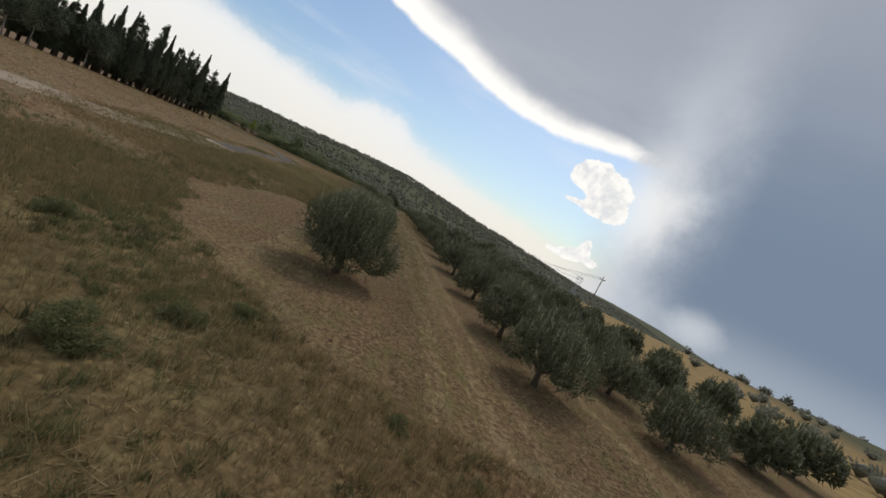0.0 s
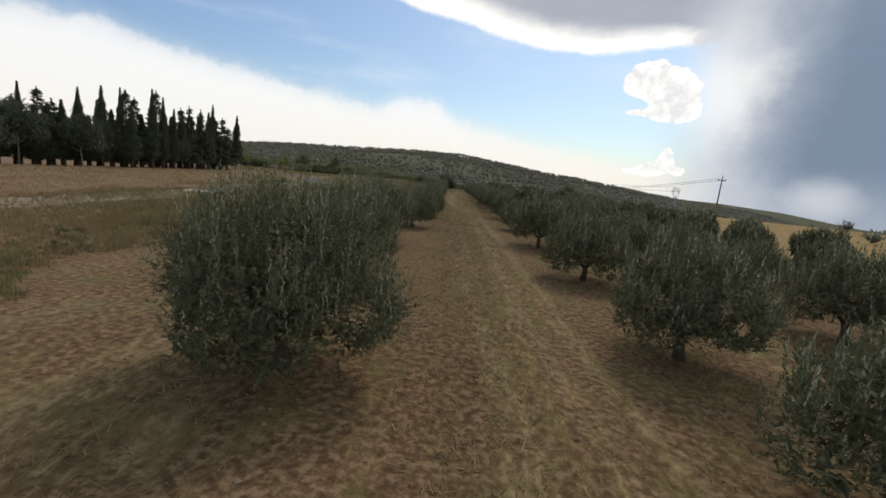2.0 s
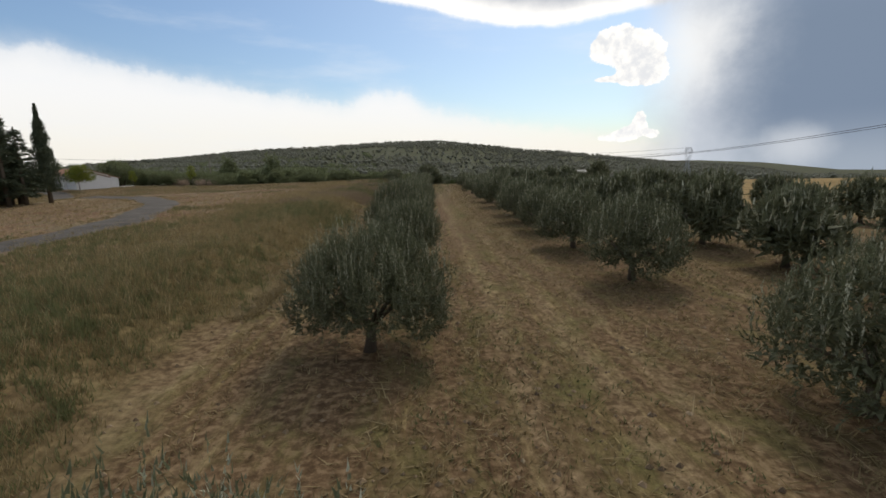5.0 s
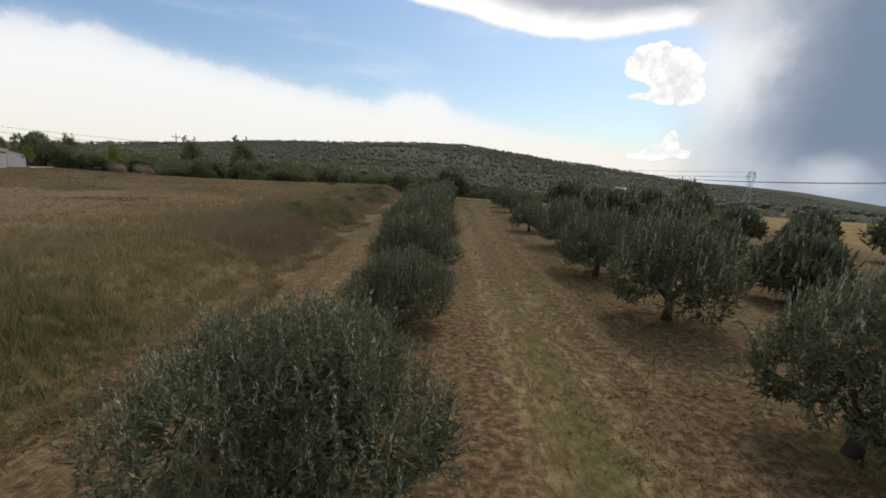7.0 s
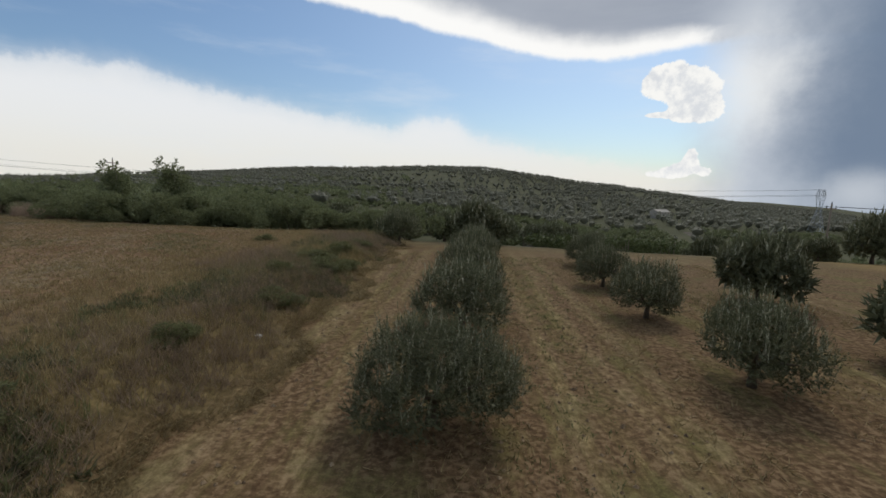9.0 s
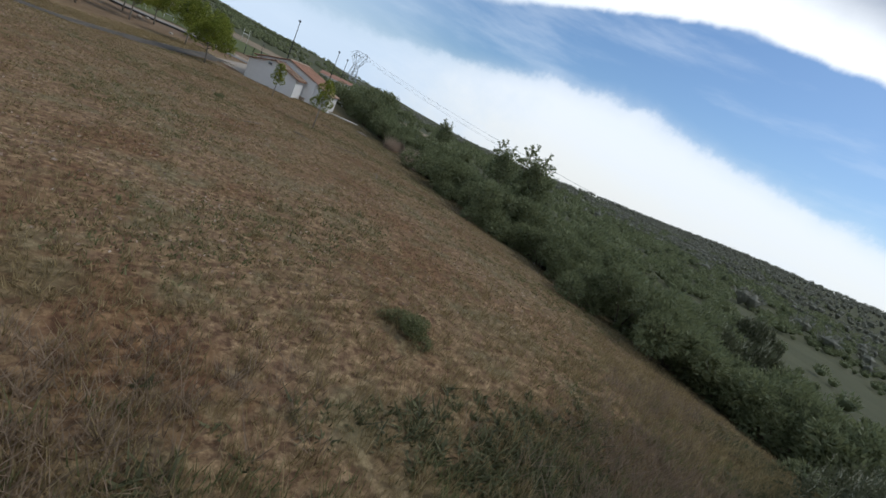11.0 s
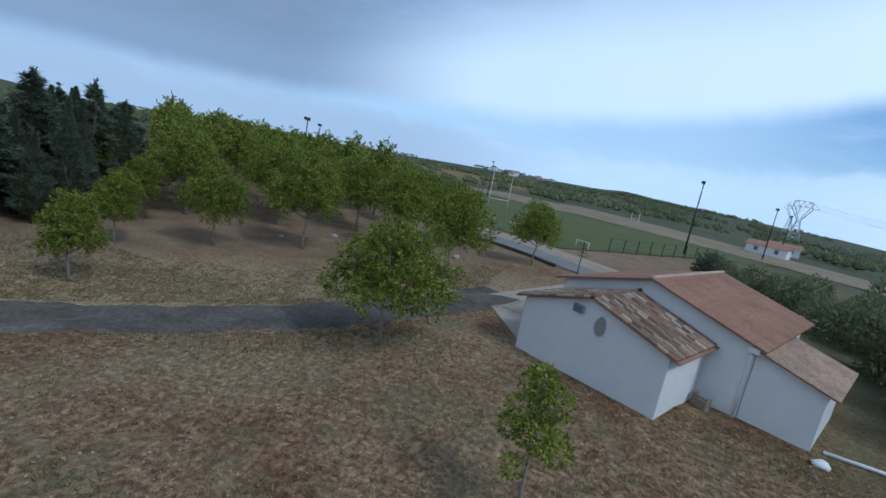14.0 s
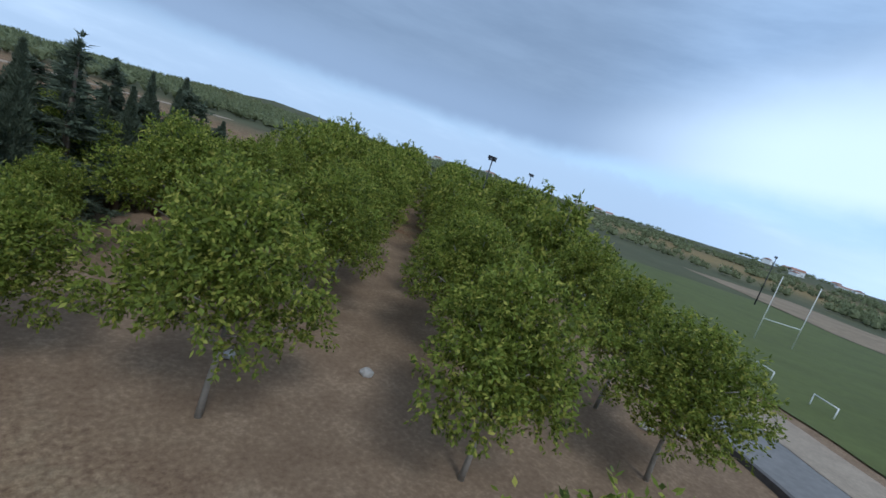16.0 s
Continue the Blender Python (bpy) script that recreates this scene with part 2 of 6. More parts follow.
def plain(name, color, rough=0.8, metal=0.0, vary=0.25, scale=6.0, bump=0.2):
    """A surface with two scales of variation round one colour."""
    m, gr = material(name)
    p = gr.node("ShaderNodeTexCoord").outputs["Object"]
    a, b = gr.noise(p, scale, 5), gr.noise(p, scale * 0.13, 3)
    f = gr.math("ADD", gr.math("MULTIPLY", a, 0.6), gr.math("MULTIPLY", b, 0.6))
    lo, hi = tuple(c * (1 - vary) for c in color), tuple(min(1, c * (1 + vary)) for c in color)
    finish(gr, gr.ramp(f, [(0.35, lo), (0.85, hi)]), rough, a, bump, 0.02, metal)
    return m


def foliage(name, dark, mid, light, share=0.85, thin=0.22, shoots=False):
    """Leaves: each its own tone, each plant its own cast."""
    m, gr = material(name)
    isl = gr.node("ShaderNodeNewGeometry").outputs["Random Per Island"]
    own = gr.node("ShaderNodeObjectInfo").outputs["Random"]
    p = gr.node("ShaderNodeTexCoord").outputs["Object"]
    patch = gr.noise(p, 1.3, 3)
    f = gr.math("ADD", gr.math("MULTIPLY", isl, 0.7), gr.math("MULTIPLY", patch, 0.35))
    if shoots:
        # silver of new shoots at the high end, crown shade painted at the low
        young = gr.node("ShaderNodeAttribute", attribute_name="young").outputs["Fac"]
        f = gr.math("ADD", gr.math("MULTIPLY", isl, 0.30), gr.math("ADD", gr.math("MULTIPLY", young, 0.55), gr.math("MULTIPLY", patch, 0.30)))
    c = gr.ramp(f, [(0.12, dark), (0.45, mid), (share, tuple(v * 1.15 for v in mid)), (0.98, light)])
    c = gr.mix(gr.math("MULTIPLY", own, 0.35), c, gr.mix(0.5, c, rgb(*[v * 0.6 for v in mid])))
    b = gr.node("ShaderNodeBsdfPrincipled", {"Base Color": c, "Roughness": 0.6, "Specular IOR Level": 0.25})
    t = gr.node("ShaderNodeBsdfTranslucent", {"Color": c})
    s = gr.node("ShaderNodeMixShader", {0: thin, 1: b.outputs[0], 2: t.outputs[0]})
    gr.node("ShaderNodeOutputMaterial", {"Surface": s.outputs[0]})
    return m


def ground_material():
    m, gr = material("ground")
    pos = gr.node("ShaderNodeNewGeometry").outputs["Position"]
    flat = gr.scaled(pos, 1, 1, 0)

    def zone(name):
        return gr.node("ShaderNodeAttribute", attribute_name=name).outputs["Fac"]

    big, mid, fine = gr.noise(flat, 0.07, 4), gr.noise(flat, 0.55, 5, 0.6), gr.noise(flat, 5.0, 6, 0.65)
    grit = gr.math("ADD", gr.math("MULTIPLY", gr.noise(flat, 4.4, 8, 0.72), 0.75), gr.math("MULTIPLY", gr.noise(flat, 24.0, 4, 0.7), 0.25))
    drift = gr.math("ADD", gr.math("MULTIPLY", gr.noise(gr.scaled(pos, 1.0, 0.38, 0), 4.8, 8, 0.72), 0.75), gr.math("MULTIPLY", gr.noise(flat, 24.0, 4, 0.7), 0.25))
    streak = gr.noise(gr.scaled(pos, 1.6, 0.09, 0), 1.0, 5, 0.6)
    clod = gr.noise(gr.scaled(pos, 1.0, 0.4, 0), 3.2, 5, 0.65)
    # orchard: red earth with mown straw in stripes
    earth = gr.ramp(fine, [(0.40, (0.084, 0.053, 0.030)), (0.5, (0.140, 0.091, 0.053)), (0.60, (0.235, 0.164, 0.101))])
    straw = gr.ramp(drift, [(0.41, (0.086, 0.061, 0.028)), (0.5, (0.156, 0.113, 0.056)), (0.60, (0.325, 0.25, 0.134))])
    weed = gr.ramp(grit, [(0.41, (0.055, 0.057, 0.022)), (0.59, (0.185, 0.172, 0.070))])
    amount = gr.math("ADD", gr.math("MULTIPLY", streak, 0.7), gr.math("ADD", gr.math("MULTIPLY", clod, 0.5), gr.math("MULTIPLY", zone("lane"), 0.16)))
    ruts = gr.noise(gr.scaled(pos, 2.6, 0.05, 0), 1.0, 4, 0.6)
    amount = gr.math("ADD", amount, gr.math("MULTIPLY", gr.math("SUBTRACT", ruts, 0.5), 0.9))
    orch = gr.mix(gr.smooth(amount, 0.64, 0.94), earth, straw)
    green = gr.math("ADD", gr.math("MULTIPLY", mid, 0.8), gr.math("MULTIPLY", streak, 0.5))
    orch = gr.mix(gr.math("MULTIPLY", gr.smooth(green, 0.62, 0.82), 0.6), orch, weed)
    # dry field
    litter = gr.ramp(grit, [(0.40, (0.142, 0.092, 0.055)), (0.5, (0.246, 0.168, 0.101)), (0.60, (0.415, 0.302, 0.190))])
    soil = gr.ramp(fine, [(0.40, (0.105, 0.064, 0.042)), (0.60, (0.245, 0.160, 0.105))])
    field = gr.mix(gr.smooth(gr.math("ADD", gr.math("MULTIPLY", clod, 0.6), gr.math("MULTIPLY", fine, 0.5)), 0.50, 0.60), soil, litter)
    sparse = gr.ramp(grit, [(0.41, (0.070, 0.074, 0.040)), (0.59, (0.215, 0.205, 0.128))])
    field = gr.mix(gr.math("MULTIPLY", gr.smooth(mid, 0.50, 0.66), 0.55), field, sparse)
    # rough grass of the bank
    tall = gr.ramp(gr.math("ADD", gr.math("MULTIPLY", mid, 0.6), gr.math("MULTIPLY", fine, 0.5)),
                   [(0.38, (0.048, 0.042, 0.019)), (0.55, (0.120, 0.094, 0.045)), (0.72, (0.26, 0.20, 0.10))])
    # far country: scrub, fields
    scrub = gr.ramp(gr.noise(flat, 0.045, 6, 0.7), [(0.35, (0.076, 0.082, 0.050)), (0.55, (0.092, 0.097, 0.060)), (0.72, (0.112, 0.112, 0.070)), (0.86, (0.19, 0.165, 0.112))])
    straw_far = gr.ramp(gr.noise(flat, 0.3, 5, 0.7), [(0.3, (0.20, 0.14, 0.065)), (0.7, (0.36, 0.26, 0.125))])
    # wheel tracks and a greener strip between them
    px = gr.node("ShaderNodeSeparateXYZ", {"Vector": pos}).outputs[0]
    bend = gr.math("ADD", px, gr.math("MULTIPLY", gr.math("SUBTRACT", gr.noise(gr.scaled(pos, 0.2, 0.06, 0), 1.0, 3), 0.5), 2.2))
    bend = gr.math("ADD", bend, gr.math("MULTIPLY", gr.math("SUBTRACT", clod, 0.5), 1.3))
    wheel = None
    for centre, half in ((3.1, 0.34), (4.9, 0.36), (6.3, 0.3), (-2.9, 0.3), (-5.0, 0.45), (12.0, 0.34), (13.7, 0.34), (20.0, 0.34), (21.6, 0.34)):
        one = gr.smooth(gr.math("ABSOLUTE", gr.math("SUBTRACT", bend, centre)), half * 1.5, half * 0.4)
        wheel = one if wheel is None else gr.math("MAXIMUM", wheel, one)
    wheel = gr.math("MULTIPLY", wheel, gr.smooth(gr.math("ADD", gr.math("MULTIPLY", mid, 0.7), gr.math("MULTIPLY", fine, 0.5)), 0.42, 0.72))
    pale = gr.ramp(drift, [(0.41, (0.16, 0.115, 0.066)), (0.59, (0.50, 0.395, 0.245))])
    orch = gr.mix(gr.math("MULTIPLY", wheel, 0.33), orch, pale)
    middle = gr.smooth(gr.math("ABSOLUTE", gr.math("SUBTRACT", bend, 4.0)), 0.8, 0.15)
    orch = gr.mix(gr.math("MULTIPLY", middle, gr.math("MULTIPLY", gr.smooth(mid, 0.40, 0.62), 0.3)), orch, weed)
    # broad patches: bare reddish, straw-pale and grey-green
    broad = gr.noise(flat, 0.19, 5, 0.6)
    field = gr.mix(gr.math("MULTIPLY", gr.smooth(broad, 0.52, 0.66), 0.4), field, sparse)
    field = gr.mix(gr.math("MULTIPLY", gr.smooth(broad, 0.50, 0.36), 0.75), field, gr.mix(1.0, field, rgb(0.72, 0.60, 0.54), "MULTIPLY"))
    c = gr.mix(zone("orchard"), field, orch)
    c = gr.mix(zone("rough"), c, tall)
    # strip of pale straw beside the lane, brown floor under the walnuts
    chaff = gr.ramp(grit, [(0.40, (0.185, 0.136, 0.080)), (0.5, (0.305, 0.235, 0.148)), (0.60, (0.49, 0.40, 0.268))])
    c = gr.mix(gr.math("MULTIPLY", zone("pale"), gr.smooth(gr.math("ADD", gr.math("MULTIPLY", mid, 0.7), gr.math("MULTIPLY", fine, 0.4)), 0.38, 0.62)), c, chaff)
    loam = gr.ramp(gr.math("ADD", gr.math("MULTIPLY", fine, 0.6), gr.math("MULTIPLY", mid, 0.45)), [(0.35, (0.149, 0.101, 0.070)), (0.55, (0.226, 0.161, 0.112)), (0.75, (0.374, 0.281, 0.204))])
    c = gr.mix(zone("floor"), c, loam)
    c = gr.mix(zone("far"), c, scrub)
    c = gr.mix(zone("gold"), c, straw_far)
    c = gr.mix(gr.math("MULTIPLY", gr.smooth(big, 0.4, 0.7), 0.22), c, gr.mix(1.0, c, rgb(0.72, 0.70, 0.66), "MULTIPLY"))
    h = gr.math("ADD", gr.math("MULTIPLY", fine, 0.6), gr.math("ADD", gr.math("MULTIPLY", clod, 0.8), gr.math("MULTIPLY", grit, 0.4)))
    c = gr.mix(0.5, c, gr.mix(1.0, c, rgb(1.05, 1.0, 0.84), "MULTIPLY"))
    finish(gr, c, 0.95, h, 0.9, 0.05, spec=0.1)
    return m


MAT = {
    "ground": ground_material(),
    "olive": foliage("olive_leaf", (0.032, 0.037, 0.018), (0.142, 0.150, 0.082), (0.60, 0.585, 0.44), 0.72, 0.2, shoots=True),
    "walnut": foliage("walnut_leaf", (0.024, 0.038, 0.007), (0.198, 0.242, 0.035), (0.58, 0.515, 0.11), 0.66, 0.42),
    "cypress": foliage("cypress_leaf", (0.046, 0.058, 0.036), (0.104, 0.124, 0.078), (0.18, 0.195, 0.125)),
    "scrub": foliage("scrub_leaf", (0.102, 0.116, 0.056), (0.194, 0.216, 0.108), (0.285, 0.295, 0.16), thin=0.35),
    # scrub leaf again, paled and greyed: distance haze put into the colour
    "hazed_scrub": foliage("hazed_scrub_leaf", (0.150, 0.152, 0.112), (0.225, 0.225, 0.172), (0.29, 0.285, 0.22), thin=0.35),
    "bramble": foliage("bramble_leaf", (0.045, 0.050, 0.025), (0.125, 0.125, 0.060), (0.25, 0.23, 0.125), thin=0.3),
    "dead": foliage("dead_stem", (0.12, 0.085, 0.06), (0.290, 0.218, 0.150), (0.50, 0.40, 0.29), thin=0.35),
    "straw": foliage("dry_grass", (0.125, 0.096, 0.044), (0.272, 0.208, 0.102), (0.52, 0.425, 0.245), 0.7, 0.45),
    # dry_grass again, colour brightened to offset the shade on backlit blades
    "straw_pale": foliage("brightened_grass", (0.14, 0.108, 0.05), (0.32, 0.248, 0.126), (0.56, 0.46, 0.28), 0.7, 0.45),
    "weed": foliage("green_weed", (0.072, 0.082, 0.032), (0.168, 0.176, 0.078), (0.29, 0.275, 0.14), thin=0.4),
    "reed": foliage("dry_reed", (0.28, 0.21, 0.155), (0.48, 0.375, 0.29), (0.64, 0.53, 0.43), thin=0.5),
    "vine": foliage("vine_leaf", (0.040, 0.054, 0.020), (0.100, 0.122, 0.048), (0.19, 0.20, 0.085), thin=0.3),
    "bark": plain("bark", (0.12, 0.095, 0.07), 0.95, scale=14, bump=0.8),
    "pale_bark": plain("pale_bark", (0.27, 0.24, 0.20), 0.9, scale=14, bump=0.6),
    "road": plain("gravel_road", (0.100, 0.086, 0.071), 0.95, vary=0.7, scale=5, bump=1.0),
    "dust": plain("dusty_track", (0.31, 0.25, 0.185), 0.95, vary=0.25, scale=5, bump=0.6),
    "concrete": plain("concrete", (0.34, 0.292, 0.238), 0.9, vary=0.12, scale=2.5, bump=0.25),
    "plaster": plain("white_plaster", (0.74, 0.74, 0.73), 0.9, vary=0.06, scale=1.6, bump=0.25),
    "roof": plain("red_roof", (0.285, 0.158, 0.106), 0.95, vary=0.34, scale=5.0, bump=0.5),
    "old_roof": plain("weathered_roof", (0.34, 0.235, 0.17), 0.95, vary=0.55, scale=7.0, bump=0.6),
    "cap": plain("pale_mortar", (0.40, 0.31, 0.23), 0.9, vary=0.25, scale=6, bump=0.5),
    "wood": plain("grey_wood", (0.24, 0.20, 0.16), 0.9, scale=10, bump=0.5),
    "steel": plain("galvanised_steel", (0.42, 0.44, 0.46), 0.5, 0.8, vary=0.1),
    "dark": plain("dark_metal", (0.05, 0.05, 0.055), 0.5, 0.5, vary=0.15),
    "white": plain("white_paint", (0.78, 0.78, 0.76), 0.6, vary=0.06),
    "clod": foliage("dry_clod", (0.10, 0.062, 0.034), (0.22, 0.155, 0.09), (0.44, 0.35, 0.22), 0.8, 0.0),
    "litter": foliage("fallen_leaf", (0.20, 0.13, 0.09), (0.36, 0.27, 0.20), (0.62, 0.54, 0.45), 0.72),
    "brick_red": plain("far_roof_tile", (0.32, 0.18, 0.13), 0.9, vary=0.2),
    "paving": plain("grey_paving", (0.20, 0.19, 0.18), 0.9, vary=0.25, scale=2.5, bump=0.25),
    "pitch": plain("pitch_grass", (0.086, 0.100, 0.026), 0.95, vary=0.22, scale=1.2, bump=0.5),
    "stone": plain("pale_stone", (0.42, 0.39, 0.35), 0.95, vary=0.25, scale=5, bump=0.6),
    "glass": plain("dark_glass", (0.16, 0.19, 0.22), 0.15, 0.0, vary=0.1),
}


# ---------------------------------------------------------------- mesh helpers
def mesh_of(name, verts, faces, mat, smooth=False):
    me = bpy.data.meshes.new(name)
    me.from_pydata([tuple(v) for v in verts] if not isinstance(verts, np.ndarray) else verts.tolist(), [], faces if isinstance(faces, list) else faces.tolist())
    me.materials.append(mat)
    if smooth:
        me.polygons.foreach_set("use_smooth", [True] * len(me.polygons))
    me.update()
    return me


def bm_mesh(name, bm, mat, smooth=False):
    me = bpy.data.meshes.new(name)
    bm.to_mesh(me)
    bm.free()
    me.materials.append(mat)
    if smooth:
        me.polygons.foreach_set("use_smooth", [True] * len(me.polygons))
    return me


def part(name, me, parent, label=""):
    ob = new(name, me)
    ob.parent = parent
    if label:
        tagged(ob, label)
    return ob


def empty(name, x, y, z=None, turn=0.0):
    ob = new(name)
    ob.matrix_basis = pose(x, y, ground_at(x, y) if z is None else z, 0, 0, turn)
    return ob


def tube_data(points, radii, sides=6):
    """Rings of a tapered tube through points."""
    pts = [Vector(p) for p in points]
    verts, faces = [], []
    for k, p in enumerate(pts):
        d = (pts[min(k + 1, len(pts) - 1)] - pts[max(k - 1, 0)]).normalized()
        a = d.cross(Vector((0.31, 0.95, 0.05))).normalized()
        b = d.cross(a)
        for s in range(sides):
            w = 2 * math.pi * s / sides
            verts.append(p + radii[k] * (math.cos(w) * a + math.sin(w) * b))
    for k in range(len(pts) - 1):
        for s in range(sides):
            q = (s + 1) % sides
            faces.append((k * sides + s, k * sides + q, (k + 1) * sides + q, (k + 1) * sides + s))
    faces.append(tuple(range(sides - 1, -1, -1)))
    faces.append(tuple((len(pts) - 1) * sides + s for s in range(sides)))
    return verts, faces


def join_data(items):
    verts, faces = [], []
    for v, f in items:
        o = len(verts)
        verts += list(v)
        faces += [tuple(i + o for i in face) for face in f]
    return verts, faces


def box_data(x0, y0, z0, x1, y1, z1):
    v = [(x, y, z) for z in (z0, z1) for y in (y0, y1) for x in (x0, x1)]
    return v, [(0, 2, 3, 1), (4, 5, 7, 6), (0, 1, 5, 4), (2, 6, 7, 3), (0, 4, 6, 2), (1, 3, 7, 5)]


def soft_box(name, x0, y0, z0, x1, y1, z1, mat, bevel=0.01):
    bm = bmesh.new()
    v, f = box_data(x0, y0, z0, x1, y1, z1)
    vs = [bm.verts.new(p) for p in v]
    for face in f:
        bm.faces.new([vs[i] for i in face])
    bmesh.ops.bevel(bm, geom=bm.edges[:], offset=bevel, segments=1, affect="EDGES")
    return bm_mesh(name, bm, mat)


def leaves(rng, at, way, length, width, corners=4):
    """Diamond or dart leaves at points, each along its way; returns vertices and faces as arrays."""
    n = len(at)
    way = way / np.linalg.norm(way, axis=1, keepdims=True)
    side = np.cross(way, rng.normal(size=(n, 3)))
    side /= np.linalg.norm(side, axis=1, keepdims=True) + 1e-9
    ln = (length * rng.uniform(0.6, 1.4, n))[:, None]
    wd = (width * rng.uniform(0.7, 1.3, n))[:, None]
    if corners == 3:
        v = np.stack([at - side * wd * 0.5, at + side * wd * 0.5, at + way * ln], 1).reshape(-1, 3)
        return v, np.arange(3 * n).reshape(-1, 3)
    v = np.stack([at, at + way * ln * 0.45 + side * wd * 0.5, at + way * ln, at + way * ln * 0.45 - side * wd * 0.5], 1).reshape(-1, 3)
    f = np.arange(4 * n).reshape(-1, 4)
    return v, f


def shell(rng, lobes, count, inner=0.72):
    """Points on the outside of a cluster of ball-like lobes, with outward directions."""
    c, r = np.array([l[:3] for l in lobes], float), np.array([l[3] for l in lobes], float)
    pick = rng.choice(len(r), size=count * 3, p=r**2 / (r**2).sum())
    d = rng.normal(size=(count * 3, 3))
    d /= np.linalg.norm(d, axis=1, keepdims=True)
    p = c[pick] + d * (r[pick] * rng.uniform(0.72, 1.04, count * 3))[:, None]
    dist = np.linalg.norm(p[:, None] - c[None], axis=2) / r[None]
    dist[np.arange(len(p)), pick] = 9
    ok = dist.min(1) > inner
    return p[ok][:count], d[ok][:count]


def sprigs(rng, at, way, long, count, leaf, width, loose=0.55):
    """Leafy twigs: small leaves up a short stem, spreading sideways and up."""
    n = len(at)
    way = way / np.linalg.norm(way, axis=1, keepdims=True)
    t = np.tile(np.linspace(0.05, 1.0, count), n)
    ln = np.repeat(long * rng.uniform(0.6, 1.35, n), count)
    w = np.repeat(way, count, 0)
    p = np.repeat(at, count, 0) + w * (t * ln)[:, None] + rng.normal(size=(n * count, 3)) * 0.012
    return leaves(rng, p, w * 0.8 + rng.normal(size=w.shape) * loose, leaf, width, 3)


def ball(center, radius, squash, rng, rough=0.15, fine=2):
    """A lumpy low ball."""
    bm = bmesh.new()
    bmesh.ops.create_icosphere(bm, subdivisions=fine, radius=1)
    v = np.array([q.co[:] for q in bm.verts])
    f = [tuple(q.index for q in face.verts) for face in bm.faces]
    bm.free()
    k = 1 + rng.uniform(-rough, rough, len(v))
    return (v * k[:, None] * radius * np.array([1, 1, squash]) + np.array(center)), f


# ---------------------------------------------------------------- ground
def spread(lo, hi, step, far, count):
    a = np.arange(lo, hi + 0.01, step)
    k = np.geomspace(step * 1.5, far, count)
    return np.concatenate([lo - k[::-1], a, hi + k])


WEST_Y, WEST_X = [-66, -62, -59, -55, -50, -43, -36, -30, -24, 40, 55], [40, 6, -2.5, -6.0, -9.5, -12.0, -11.0, -7.5, -5.3, -5.2, -5.8]


def west_edge(y):
    """Where the mown ground of the olive rows ends and the rough grass begins."""
    return np.interp(y, WEST_Y, WEST_X) + 0.5 * np.sin(np.asarray(y) * 0.63) + 0.3 * np.sin(np.asarray(y) * 1.7)


def orchard_zone(x, y):
    wide = 0.8 + 2.4 * sm(-24, -40, y)
    ragged = 1.6 * sm(-24, -40, y) * (np.sin(x * 0.7 + y * 0.3) + np.sin(y * 0.9 - x * 0.4))
    return sm(-1.0, 1.0, (x - west_edge(y) + ragged) / wide) * sm(100, 86, y) * sm(48, 40, x)


def build_ground():
    xs, ys = spread(-128, 58, 1.1, 2500, 34), spread(-88, 150, 1.1, 2500, 34)
    gx, gy = np.meshgrid(xs, ys)
    gz = land(gx, gy)
    v = np.stack([gx, gy, gz], -1).reshape(-1, 3)
    nx, ny = len(xs), len(ys)
    i = (np.arange(ny - 1)[:, None] * nx + np.arange(nx - 1)[None]).ravel()
    f = np.stack([i, i + 1, i + nx + 1, i + nx], 1)
    me = mesh_of("ground", v, f, MAT["ground"], True)
    x, y = v[:, 0], v[:, 1]
    r = np.hypot(x, y - 40)
    wob = 1.2 * np.sin(y * 0.21) + 0.8 * np.sin(y * 0.53 + 1)
    orch = orchard_zone(x, y)
    lane = np.clip(np.cos((x - 4.5) * 2 * math.pi / 8.4) * 0.5 + 0.5, 0, 1) * orch
    verge = sm(-26, -10, x + wob) * sm(9.0, -5.0, x) * sm(105, 92, y) * sm(-8, -30, y) * (0.45 + 0.5 * sm(-50, -60, y))
    bank = sm(-16.0, -7.0, x + 2.0 * wob) * (1 - orch) * sm(105, 92, y) * sm(-30, -12, y)
    rough = np.clip(bank + verge * 0.8 * (1 - orch) + 0.4 * sm(95, 100, y) * sm(-5, -60, x), 0, 1) * sm(190, 120, r)
    far = np.clip(sm(92, 110, y) * sm(-140, -80, x) + sm(130, 190, r), 0, 1)
    gold = sm(34, 46, x) * sm(140, 118, y) * sm(220, 120, r) + 0.6 * sm(0.05, 0.6, np.sin(x * 0.012 + 0.7) * np.cos(y * 0.009 + 0.4)) * sm(220, 330, r) * sm(900, 500, r) * sm(150, 80, y)
    side = -(x + 69) * 0.66 - (y - 75.9) * 0.75
    pale = sm(1.0, 2.6, side) * sm(15.0, 8.5, side + wob) * sm(-40, -52, x) * sm(-92, -80, x) + 0.35 * sm(-2.0, -3.2, side) * sm(-8, -4.5, side) * sm(-40, -55, x) * sm(-80, -70, x)
    floor = sm(9.0, 16.0, side + wob) * sm(-52, -64, x) * sm(-20, 10, y) * sm(-122, -112, x + 0.4 * (y - 70))
    for name, values in (("orchard", orch), ("pale", np.clip(pale, 0, 1)), ("floor", np.clip(floor, 0, 1)), ("lane", lane), ("rough", rough), ("far", far), ("gold", np.clip(gold, 0, 1))):
        me.attributes.new(name, "FLOAT", "POINT").data.foreach_set("value", values.astype(np.float32))
    tagged(new("ground", me), "dry grassy farmland with reddish soil reaching the hills", "ground", kind="structure")


build_ground()


